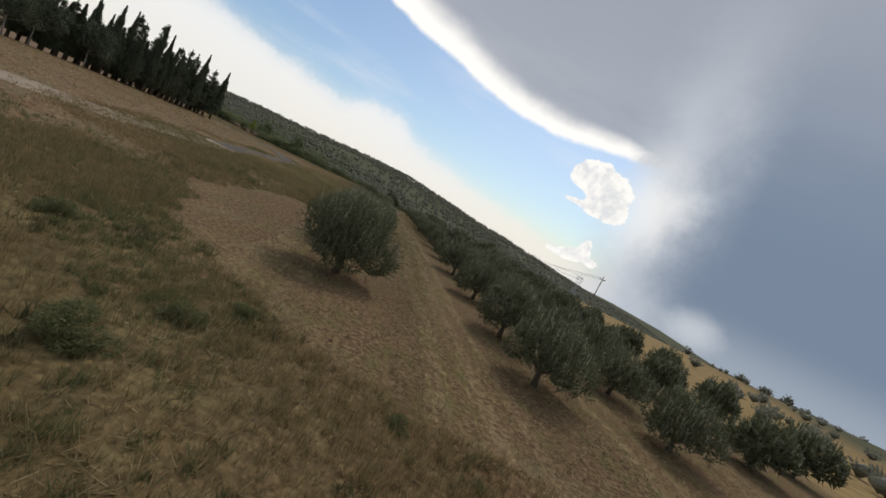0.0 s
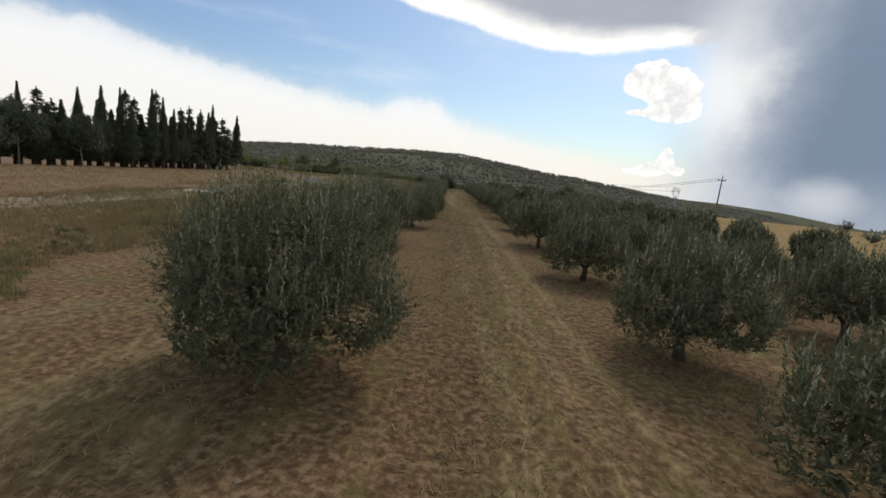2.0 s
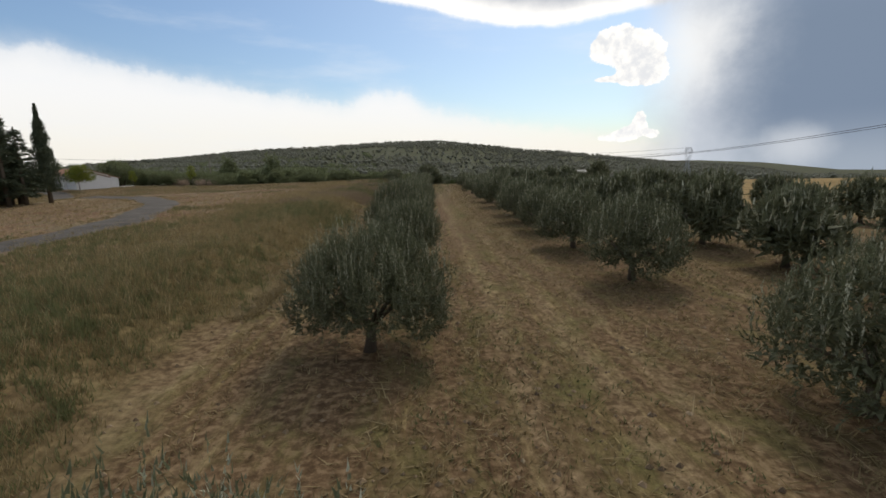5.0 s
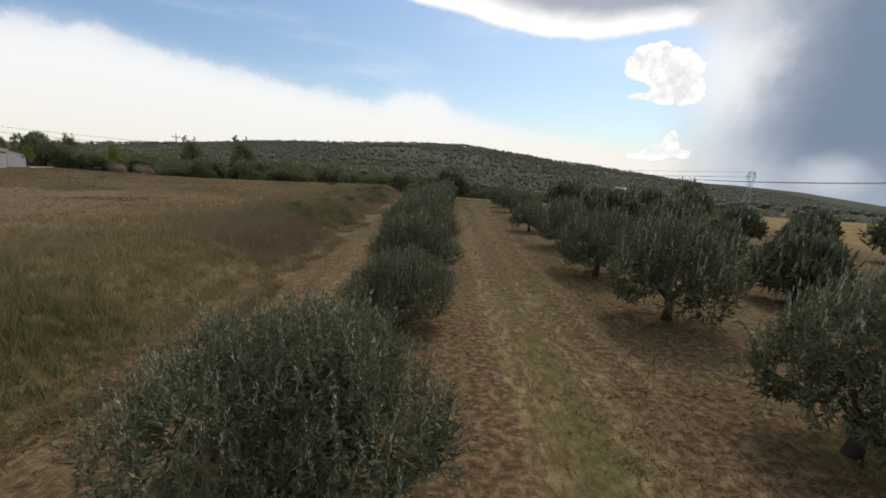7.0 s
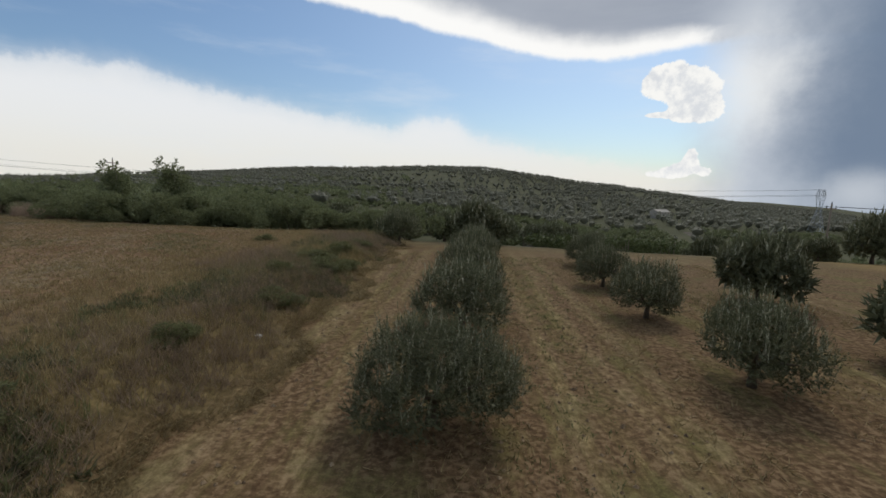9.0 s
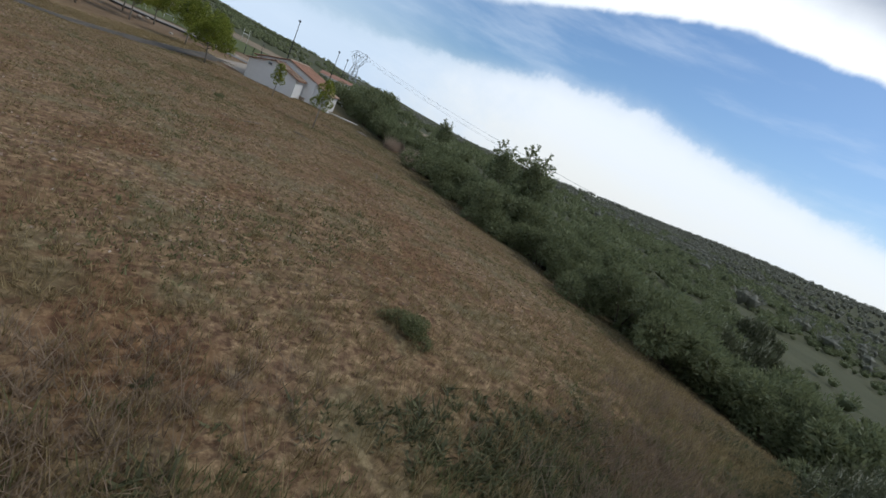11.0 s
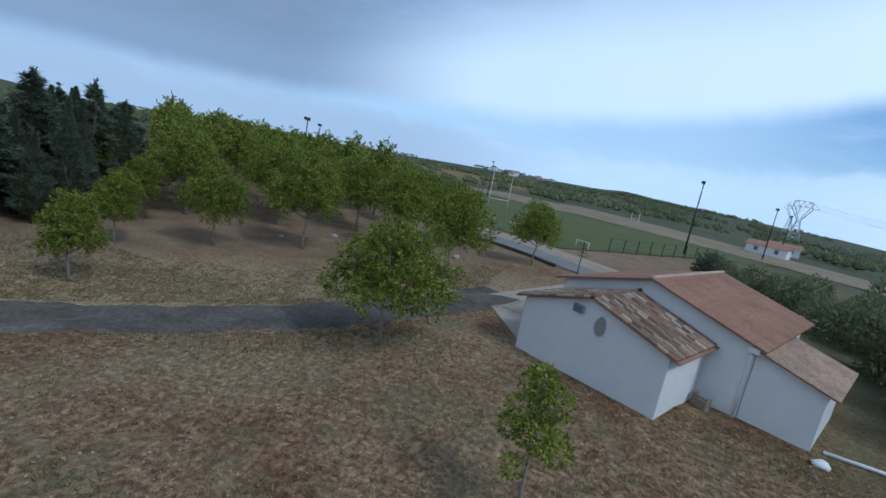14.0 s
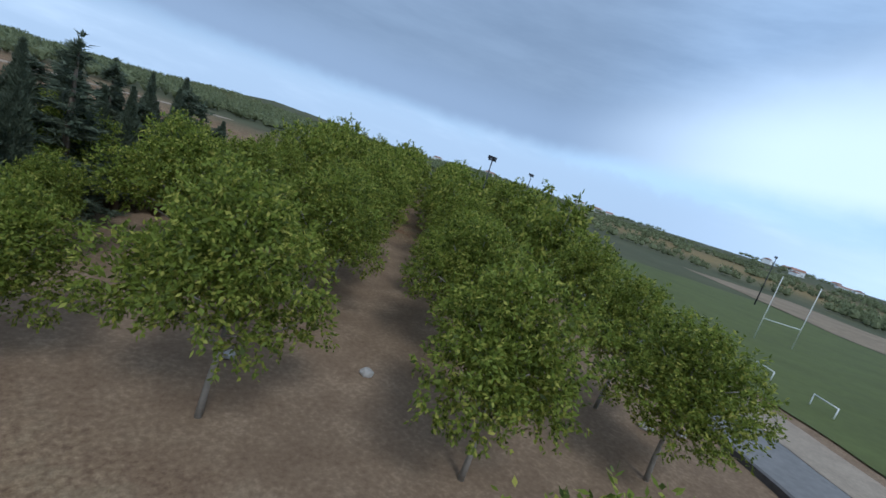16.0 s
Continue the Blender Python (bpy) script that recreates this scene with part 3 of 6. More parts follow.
def strip(name, line, width, lift, mat, label, category, wobble=0.4, seed=1):
    """A road: a ribbon laid on the ground along a line of points."""
    rng = np.random.default_rng(seed)
    p = np.array(line, float)
    t = np.concatenate([[0], np.cumsum(np.linalg.norm(np.diff(p, axis=0), axis=1))])
    n = int(t[-1] / 1.0) + 1
    s = np.linspace(0, t[-1], n)
    q = np.stack([np.interp(s, t, p[:, 0]), np.interp(s, t, p[:, 1])], 1)
    for _ in range(12):
        q[1:-1] = 0.25 * q[:-2] + 0.5 * q[1:-1] + 0.25 * q[2:]
    d = np.gradient(q, axis=0)
    d /= np.linalg.norm(d, axis=1, keepdims=True)
    side = np.stack([-d[:, 1], d[:, 0]], 1)
    k = 7
    verts = []
    for j, o in enumerate(np.linspace(-0.5, 0.5, k)):
        w = o * width + (rng.uniform(-wobble, wobble, n) if j in (0, k - 1) else 0)
        e = q + side * np.reshape(w, (-1, 1)) if np.ndim(w) else q + side * w
        drop = -0.06 if j in (0, k - 1) else lift
        verts.append(np.c_[e, land(e[:, 0], e[:, 1]) + drop])
    v = np.concatenate(verts)
    f = [(j * n + i, j * n + i + 1, (j + 1) * n + i + 1, (j + 1) * n + i) for j in range(k - 1) for i in range(n - 1)]
    ob = new(name, mesh_of(name, v, f, mat, True))
    return tagged(ob, label, category, kind="structure")


ROAD = [(-19.5, -19), (-20, -8), (-19.5, 3), (-20, 18), (-27, 36), (-38, 50), (-49, 57.5), (-58, 63.2), (-64.2, 69.6), (-69, 75.7), (-73, 79), (-77.5, 81.6), (-82, 83.5)]
strip("road", ROAD, 4.0, 0.05, MAT["road"], "grey gravel lane with worn edges across the field", "road")
strip("track", [(-120, -88), (-60, -60), (-34, -45), (-23.5, -33), (-19.5, -18.5)], 5.4, 0.05, MAT["dust"], "pale dusty farm track joining the gravel lane", "track", seed=2)

# ---------------------------------------------------------------- trees


def olive_master(seed, fine):
    """An olive about 3.3 m high and 4.6 m wide."""
    rng = np.random.default_rng(seed)
    tree = new("olive_tree")
    limbs = [tube_data([(0, 0, -0.1), (0.04, 0.02, 0.4), (0.08, -0.03, 0.85)], [0.19, 0.13, 0.12], 7)]
    lobes = []
    for k in range(6):
        a = k * 1.05 + rng.uniform(-0.3, 0.3)
        rr, hh = rng.uniform(0.9, 1.35), rng.uniform(1.3, 1.8)
        tip = (math.cos(a) * rr, math.sin(a) * rr, hh)
        limbs.append(tube_data([(0.07, -0.02, 0.7), (tip[0] * 0.45, tip[1] * 0.45, 1.15), tip], [0.09, 0.06, 0.025], 5))
        lobes.append((*tip, rng.uniform(0.75, 1.0)))
    for k in range(5):
        a = k * 1.26 + rng.uniform(-0.4, 0.4)
        lobes.append((math.cos(a) * 0.75, math.sin(a) * 0.75, rng.uniform(2.05, 2.45), rng.uniform(0.62, 0.85)))
    for k in range(5):
        a = rng.uniform(0, 6.28)
        lobes.append((math.cos(a) * rng.uniform(1.1, 1.6), math.sin(a) * rng.uniform(1.1, 1.6), rng.uniform(0.95, 1.3), rng.uniform(0.5, 0.7)))
    lobes.append((0, 0, 2.2, 0.95))
    part("trunk", mesh_of("olive_trunk", *join_data(limbs), MAT["bark"], True), tree)
    twigs, each, leaf, width, hearts, heart = {2: (1350, 22, 0.072, 0.020, 9000, 0.13), 1: (700, 17, 0.105, 0.031, 3000, 0.2), 0: (300, 9, 0.30, 0.10, 900, 0.5)}[fine]
    p, d = shell(rng, lobes, twigs)
    groups = [sprigs(rng, p, d * 0.6 + np.array([0, 0, 0.85]) + rng.normal(size=d.shape) * 0.4, 0.38, each, leaf, width)]
    # upright shoots over the top
    top = p[(p[:, 2] > 0.95) & (d[:, 2] > -0.25)][: int(twigs * 0.62)]
    groups.append(sprigs(rng, top, np.array([0, 0, 1.0]) + d[: len(top)] * 0.08 + rng.normal(size=top.shape) * 0.13, 0.62, each, leaf * 1.05, width * 0.9, 0.17))
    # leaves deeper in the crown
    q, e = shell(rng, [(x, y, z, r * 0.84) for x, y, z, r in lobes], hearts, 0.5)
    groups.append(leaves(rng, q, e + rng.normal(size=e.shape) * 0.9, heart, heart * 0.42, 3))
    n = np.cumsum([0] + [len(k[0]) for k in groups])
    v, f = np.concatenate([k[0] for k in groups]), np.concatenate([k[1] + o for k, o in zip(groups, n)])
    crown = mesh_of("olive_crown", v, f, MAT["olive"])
    # shoots carry silvery new growth; inner leaves are toned darker, as painted shade
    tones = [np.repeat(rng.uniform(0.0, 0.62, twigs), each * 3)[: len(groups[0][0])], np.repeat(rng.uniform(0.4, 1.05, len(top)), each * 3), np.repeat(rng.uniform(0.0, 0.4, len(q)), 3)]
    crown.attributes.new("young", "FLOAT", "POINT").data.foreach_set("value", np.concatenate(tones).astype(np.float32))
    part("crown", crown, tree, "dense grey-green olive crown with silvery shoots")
    return tree


def place(master, x, y, size, turn, label, category, group, tall=1.0, lean=0.0, sink=0.0):
    m = pose(x, y, ground_at(x, y) - sink, lean, 0, turn) @ Matrix.Diagonal((size, size, size * tall, 1))
    ob = copy_thing(master, m)
    return tagged(ob, label, category, group)


def drop_master(ob):
    for o in (*ob.children_recursive, ob):
        bpy.data.objects.remove(o)


rng = np.random.default_rng(5)
fine_olives = [olive_master(s, 2) for s in (11, 12, 13)]
mid_olives = [olive_master(s, 1) for s in (14, 15, 16)]
far_olives = [olive_master(s, 0) for s in (21, 22)]
OLIVE = "grey-green olive tree with a low bushy crown on bare soil"
ROW_1 = [(-1.7, -49.4, 1.32), (-2.2, -40.8, 1.26), (-2.5, -31.6, 1.34), (-0.8, -21.5, 1.1), (-0.4, -12, 1.05), (-0.5, -2.5, 1.0), (0.0, 7.9, 0.95), (-0.7, 16.4, 1.08),
         (-0.5, 25.0, 1.12), (0.3, 32.1, 0.82), (0.2, 38.5, 0.9), (0.0, 44.9, 1.0), (-0.2, 51.3, 1.06), (-0.3, 59.8, 0.9), (0.3, 67.0, 0.98), (0.6, 75.2, 0.88), (-6.3, 94.4, 1.12)]
ROW_2 = [-53.4, -46.4, -36.6, -26.4, -16.6, -6, 3.6, 10.4, 16.3, 21.7, 26.7, 33.9, 40.3, 47.8, 54.9, 63.1, 70.3, 76.9]
for k, (x, y, s) in enumerate(ROW_1):
    place((fine_olives if y < 62 else mid_olives)[k % 3], x, y, s * (1.06 if 35 < y < 80 else 1.0), rng.uniform(0, 360), OLIVE, "tree", "olive trees in rows", 0.92 if y < -45 else 0.7 if 20 < y < 30 else 0.8 if 30 < y < 35 else rng.uniform(0.74, 0.82) if 35 < y < 80 else rng.uniform(0.88, 0.98))
for k, y in enumerate(ROW_2):
    s = 1.08 if y < -20 else 0.98 if y < 50 else 0.78
    place(mid_olives[(k + 1) % 3], (8.3 if 50 < y < 58 else 9.0) + rng.uniform(-0.2, 0.2), y, s * rng.uniform(0.93, 1.07), rng.uniform(0, 360), OLIVE, "tree", "olive trees in rows", rng.uniform(0.88, 1.02))
for x, y, s, turn in ((1.0, 81.8, 0.86, 40), (1.3, 87.2, 0.8, 170), (9.8, 84.6, 0.8, 290)):
    place(mid_olives[1], x, y, s, turn, OLIVE, "tree", "olive trees in rows", 0.95)
for row, (x0, y0, y1) in enumerate(((16.4, -54, 80), (25.0, -58, 74), (33.5, -55, 66))):
    y = y0
    while y < y1:
        pool = mid_olives if row == 0 and y < 0 else far_olives
        place(pool[int(rng.integers(len(pool)))], x0 + rng.uniform(-0.5, 0.5), y, rng.uniform(0.88, 1.1), rng.uniform(0, 360), OLIVE, "tree", "olive trees in rows", rng.uniform(0.88, 1.02))
        y += rng.uniform(4.6, 6.2) if row == 0 and y < 44 else rng.uniform(7.2, 9.4)
GROVE = "dark grey-green olive tree in the valley below the rows"
for k in range(70):
    y = rng.uniform(99, 165)
    x = rng.uniform(-4, 62) if k % 3 else rng.uniform(-30, 30)
    if (x < -2 and y < 114) or -12 < x - 73.5 - (y - 158.7) * 0.255 < 11 or (4 < x < 44 and y < 124) or (x > 20 and y < 100):
        continue
    place(far_olives[int(rng.integers(2))], x, y, rng.uniform(0.9, 1.5), rng.uniform(0, 360), GROVE, "tree", "olive trees in the valley", rng.uniform(0.9, 1.15))
for ob in fine_olives + mid_olives + far_olives:
    drop_master(ob)

# ---------------------------------------------------------------- walnut orchard, cypresses, hedges
def walnut_master(seed, fine=True, mat="walnut", look_of="open crown of yellow-green leaves", slim=1.0):
    """A young walnut about 5.3 m high, 4.6 m wide: separate leafy clumps on rising limbs, gaps between them."""
    r = np.random.default_rng(seed)
    tree = new("walnut_tree")
    limbs = [tube_data([(0, 0, -0.15), (0.05, 0.02, 0.8), (0.12, -0.04, 1.7), (0.1, 0.0, 2.6)], [0.085, 0.066, 0.055, 0.04], 7)]
    lobes = []
    for k in range(13):
        a = k * 2.4 + r.uniform(-0.3, 0.3)
        h0 = 1.5 + 0.13 * k
        rr, hh = r.uniform(0.85, 1.85) * slim * (1.05 - 0.03 * k), h0 + r.uniform(0.6, 1.2)
        tip = (math.cos(a) * rr, math.sin(a) * rr, hh)
        limbs.append(tube_data([(0.1, 0, h0), (tip[0] * 0.5, tip[1] * 0.5, h0 + 0.35), tip], [0.035, 0.025, 0.012], 5))
        lobes.append((*tip, r.uniform(0.45, 0.78)))
        lobes.append((tip[0] * 0.55 + r.normal() * 0.15, tip[1] * 0.55 + r.normal() * 0.15, hh + r.uniform(0.0, 0.6), r.uniform(0.4, 0.62)))
    limbs.append(tube_data([(0.1, 0, 2.5), (0.0, 0.1, 3.6), (0.1, 0.05, 4.7)], [0.055, 0.035, 0.012], 5))
    lobes += [(0.1, 0, 4.2, 0.62), (0.1, 0.1, 3.4, 0.8), (0.25, -0.1, 4.8, 0.36), (-0.35, 0.2, 4.45, 0.4)]
    part("trunk", mesh_of("walnut_trunk", *join_data(limbs), MAT["pale_bark"], True), tree, "slender pale grey trunk and limbs")
    twigs, each, leaf = (1050, 18, 0.115) if fine else (330, 9, 0.24)
    p, d = shell(r, lobes, twigs, 0.62)
    way = d * 0.8 + np.array([0, 0, 0.25]) + r.normal(size=d.shape) * 0.4
    way /= np.linalg.norm(way, axis=1, keepdims=True)
    t = np.tile(np.linspace(0.0, 1.0, each), len(p))
    at = np.repeat(p, each, 0) + np.repeat(way, each, 0) * (t * 0.36)[:, None] + r.normal(size=(len(t), 3)) * 0.035
    v1, f1 = leaves(r, at, np.repeat(way, each, 0) * 0.6 + np.array([0, 0, -0.2]) + r.normal(size=at.shape) * 0.55, leaf, leaf * 0.5)
    q, e = shell(r, [(x, y, z, k * 0.6) for x, y, z, k in lobes], 1500, 0.2)
    v2, f2 = leaves(r, q, e + r.normal(size=e.shape) * 0.8, 0.17, 0.085)
    part("crown", mesh_of("walnut_crown", np.concatenate([v1, v2]), np.concatenate([f1, f2 + len(v1)]), MAT[mat]), tree, look_of)
    return tree


def sapling_master(seed):
    """A walnut sapling 4.4 m high with a narrow crown."""
    r = np.random.default_rng(seed)
    tree = new("walnut_tree")
    limbs = [tube_data([(0, 0, -0.15), (0.03, 0.02, 1.2), (0.1, 0.05, 2.6), (0.16, 0.02, 4.1)], [0.06, 0.05, 0.035, 0.012], 6)]
    lobes = [(0.16, 0.02, 4.0, 0.3), (0.1, 0.05, 2.5, 0.45)]
    for k in range(9):
        a, h0 = k * 2.4, 1.55 + 0.25 * k
        rr = 0.62 * (1.15 - k * 0.09)
        tip = (0.08 + math.cos(a) * rr, math.sin(a) * rr, h0 + 0.35)
        limbs.append(tube_data([(0.08, 0.03, h0), tip], [0.02, 0.008], 4))
        lobes.append((*tip, r.uniform(0.28, 0.42)))
    part("trunk", mesh_of("sapling_trunk", *join_data(limbs), MAT["pale_bark"], True), tree, "thin pale stem")
    p, d = shell(r, lobes, 3600, 0.4)
    v, f = leaves(r, p, d + r.normal(size=d.shape) * 0.8, 0.115, 0.06)
    part("crown", mesh_of("sapling_crown", v, f, MAT["walnut"]), tree, "narrow crown of yellow-green leaves")
    return tree


def cypress_master(seed, slim):
    """A cypress 10 m high: a dense column of upright sprays drawn to a point, ragged at its edge."""
    r = np.random.default_rng(seed)
    tree = new("cypress_tree")
    part("trunk", mesh_of("cypress_trunk", *tube_data([(0, 0, -0.2), (0, 0, 3), (0.05, 0, 9)], [0.2, 0.15, 0.03], 6), MAT["bark"], True), tree)
    n = 11000
    z = r.uniform(0.0, 1, n) ** 0.9
    prof = np.minimum(0.45 + z * 3.2, (1 - z) ** 0.98 * 1.12 + 0.008) * (1 + 0.16 * np.sin(z * 41 + r.uniform(0, 6)) + 0.12 * np.sin(z * 19 + 1))
    a = r.uniform(0, 6.283, n)
    rad = 1.0 * slim * prof * np.sqrt(r.uniform(0.2, 1, n)) * (1 + 0.22 * np.sin(a * 3 + z * 9) + 0.12 * np.sin(a * 7 - z * 23))
    p = np.stack([np.cos(a) * rad, np.sin(a) * rad, 1.1 + z * 8.7], 1)
    out = 0.5 * (1 - z) + 0.10
    way = np.stack([np.cos(a) * out, np.sin(a) * out, np.ones(n)], 1) + r.normal(size=(n, 3)) * 0.25
    v, f = leaves(r, p, way, 0.29 * (1 - 0.3 * z), 0.066 * (1 - 0.3 * z), 3)
    core, cf = tube_data([(0, 0, 1.6), (0, 0, 3), (0, 0, 6), (0, 0, 8.6)], [0.3 * slim, 0.45 * slim, 0.3 * slim, 0.02], 8)
    f = [tuple(q) for q in f] + [tuple(i + len(v) for i in q) for q in cf]
    v = np.concatenate([v, np.array([tuple(c) for c in core])])
    part("crown", mesh_of("cypress_crown", v, f, MAT["cypress"]), tree, "dark green pointed spire of foliage")
    return tree


def fir_master(seed, wide):
    """A thin-topped conifer 10 m high: uneven drooping branches with sky between them."""
    r = np.random.default_rng(seed)
    tree = new("conifer_tree")
    part("trunk", mesh_of("conifer_trunk", *tube_data([(0, 0, -0.2), (0.03, 0.02, 4), (0, 0, 9.6)], [0.19, 0.13, 0.02], 6), MAT["bark"], True), tree)
    at, way = [], []
    for h in np.sort(r.uniform(1.2, 9.5, 120)):
        f = (h - 1.2) / 8.3
        reach = wide * ((1 - f) ** 0.85 * 1.5 + 0.10) * r.uniform(0.55, 1.2)
        a = r.uniform(0, 6.283)
        n = int(26 + 44 * reach)
        t = np.sqrt(r.uniform(0.02, 1, n))
        rise = 0.35 * f + r.normal() * 0.14
        droop = np.stack([np.cos(a) * t, np.sin(a) * t, rise * t - 0.42 * (1 - f) * t ** 2 + 0.25 * (1 - f) * t ** 4], 1) * reach
        at.append(np.array([0, 0, h]) + droop + r.normal(size=(n, 3)) * np.array([0.09, 0.09, 0.07]))
        way.append(np.tile(np.array([math.cos(a), math.sin(a), 0.1]), (n, 1)) + r.normal(size=(n, 3)) * 0.5)
    tip = np.stack([r.normal(size=60) * 0.04, r.normal(size=60) * 0.04, r.uniform(8.9, 9.9, 60)], 1)
    at.append(tip)
    way.append(np.tile(np.array([0, 0, 1.0]), (60, 1)) + r.normal(size=(60, 3)) * 0.35)
    at, way = np.concatenate(at), np.concatenate(way)
    v, f = leaves(r, at, way, 0.27, 0.085, 3)
    part("crown", mesh_of("conifer_crown", v, f, MAT["cypress"]), tree, "dark ragged crown of level branches with gaps")
    return tree


def shrub_master(seed, mat, leaf=0.22, count=3600):
    """A broad shrub 3.6 m high, wider than high."""
    r = np.random.default_rng(seed)
    bush = new("shrub")
    lobes = [(r.normal() * 1.2, r.normal() * 1.0, r.uniform(0.8, 2.6), r.uniform(0.7, 1.15)) for _ in range(13)]
    stems = [tube_data([(0, 0, -0.1), (l[0] * 0.4, l[1] * 0.4, l[2] * 0.5), l[:3]], [0.07, 0.045, 0.02], 5) for l in lobes[:6]]
    part("stems", mesh_of("shrub_stems", *join_data(stems), MAT["bark"], True), bush)
    p, d = shell(r, lobes, count)
    v, f = leaves(r, p, d + np.array([0, 0, 0.45]) + r.normal(size=d.shape) * 0.5, leaf, leaf * 0.5, 3)
    q, e = shell(r, [(x, y, z, k * 0.8) for x, y, z, k in lobes], 1500, 0.4)
    v2, f2 = leaves(r, q, e + r.normal(size=e.shape) * 0.9, 0.34, 0.16, 3)
    v, f = np.concatenate([v, v2]), np.concatenate([f, f2 + len(v)])
    part("foliage", mesh_of("shrub_foliage", v, f, mat), bush)
    return bush


walnuts = [walnut_master(s) for s in (31, 32, 33)]
far_walnuts = [walnut_master(s, False) for s in (35, 36, 37)]
wispy = walnut_master(38, False, "scrub", "thin dark grey-green crown", 0.8)
sapling = sapling_master(34)
slim_walnut = walnut_master(39, True, slim=0.62)
round_tree = walnut_master(40, True, "cypress", "dark green rounded crown")
WALNUT = "walnut tree with yellow-green leaves on dry soil"
YOUNG = "young walnut sapling with a thin pale trunk in the dry field"
A, B = (-0.62, -0.785), (-0.785, 0.62)
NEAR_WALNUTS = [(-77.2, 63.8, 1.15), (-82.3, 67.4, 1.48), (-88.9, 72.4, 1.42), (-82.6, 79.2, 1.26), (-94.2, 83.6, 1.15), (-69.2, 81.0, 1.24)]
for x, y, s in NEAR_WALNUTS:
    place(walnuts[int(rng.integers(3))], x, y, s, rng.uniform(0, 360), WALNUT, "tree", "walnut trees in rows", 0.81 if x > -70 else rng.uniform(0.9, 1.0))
for x, y, s in ((-67.0, 65.9, 0.92), (-72.6, 60.8, 0.96), (-78.0, 55.4, 1.06)):
    place(slim_walnut, x, y, s * 0.86, rng.uniform(0, 360), "slim young walnut tree with a bare pale trunk", "tree", "walnut trees in rows", 1.02)
for x, y, s in ((-62.8, 87.8, 0.9), (-51.0, 89.8, 1.12)):
    place(sapling, x, y, s, rng.uniform(0, 360), YOUNG, "tree", "saplings in the field", 1.0)
for row in range(-2, 5):
    for k in range(0, 14):
        a = {-2: 12, -1: 10, 0: 9, 1: 9, 2: 2, 3: -4, 4: -2}[row] + 6.4 * k
        x = -82.7 + a * A[0] + row * 7.7 * B[0] + rng.uniform(-0.5, 0.5)
        y = 67.4 + a * A[1] + row * 7.7 * B[1] + rng.uniform(-0.5, 0.5)
        wall_side = (x + 100) * B[0] + (y - 80) * B[1]
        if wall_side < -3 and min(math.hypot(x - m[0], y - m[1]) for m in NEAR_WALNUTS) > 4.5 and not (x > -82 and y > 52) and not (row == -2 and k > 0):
            place((walnuts if k < 3 else far_walnuts)[int(rng.integers(3))], x, y, rng.uniform(1.35, 1.6) + (0.15 if k > 2 else 0.0), rng.uniform(0, 360), WALNUT, "tree", "walnut trees in rows", rng.uniform(0.86, 0.98) if k < 2 else rng.uniform(1.0, 1.2))

for x, y, s in ((-113.5, 38.5, 1.5), (-119.0, 33.0, 1.55), (-110.5, 33.5, 1.45), (-124.0, 37.0, 1.5)):
    place(far_walnuts[int(rng.integers(3))], x, y, s, rng.uniform(0, 360), WALNUT, "tree", "walnut trees in rows", 1.05)
spires = [cypress_master(41, 1.0), cypress_master(42, 0.82), cypress_master(43, 1.15)]
firs = [fir_master(45, 1.0), fir_master(46, 0.85), fir_master(47, 1.15)]
CYPRESS = "tall dark green cypress in a dense windbreak stand"
CONIFER = "dark ragged conifer standing among the cypresses"
for (x0, y0), (x1, y1), count, tall0, tall1, sides in (((-50.5, 47), (-52.5, 21), 10, 0.92, 0.98, (-1, 1)), ((-52.5, 18), (-62, 4), 6, 0.95, 0.85, (-1, 1)), ((-70.5, 53.5), (-86, 40), 11, 0.55, 0.62, (-1, 0, 1))):
    nx, ny = (y1 - y0), -(x1 - x0)
    nl = math.hypot(nx, ny)
    for k in range(count):
        for side in sides:
            t = (k + rng.uniform(-0.3, 0.3)) / (count - 1)
            o = 2.4 * side + rng.uniform(-0.8, 0.8)
            fir = rng.uniform() < (0.5 if x0 > -60 else 0.4)
            place((firs if fir else spires)[int(rng.integers(3))], x0 + (x1 - x0) * t + nx / nl * o, y0 + (y1 - y0) * t + ny / nl * o, rng.uniform(1.25, 1.5), rng.uniform(0, 360), CONIFER if fir else CYPRESS, "tree", "cypress stand",
                  rng.uniform(0.74, 1.16) * (tall0 + (tall1 - tall0) * t))

for k in range(22):
    t = k / 21
    place(spires[k % 3], -51.5 - 3.5 * t - 4 * max(0, t - 0.6), 47 - 42 * t, rng.uniform(1.6, 2.1), 40 * k, CYPRESS, "tree", "cypress stand", rng.uniform(0.36, 0.56))
shrubs = [shrub_master(51, MAT["scrub"]), shrub_master(52, MAT["scrub"]), shrub_master(53, MAT["scrub"], 0.18, 4600), shrub_master(54, MAT["weed"], 0.2, 3000)]
HEDGE = "dense dark green shrub in an overgrown field hedge"
for k in range(46):
    x = -71 + 1.42 * k + rng.uniform(-0.8, 0.8)
    y = 104.9 + (2.6 if -64 < x < -52 else 0.0) - 2.0 * float(sm(-52, -42, x)) + rng.uniform(-0.8, 0.8) + (k % 2) * 3.4
    s = rng.uniform(0.85, 1.35) * (0.72 if -52 < x < -45 else 1.0)
    place(shrubs[int(rng.integers(3))], x, y, s, rng.uniform(0, 360), HEDGE, "shrub", "hedge shrubs", rng.uniform(0.75, 1.1), sink=0.15)
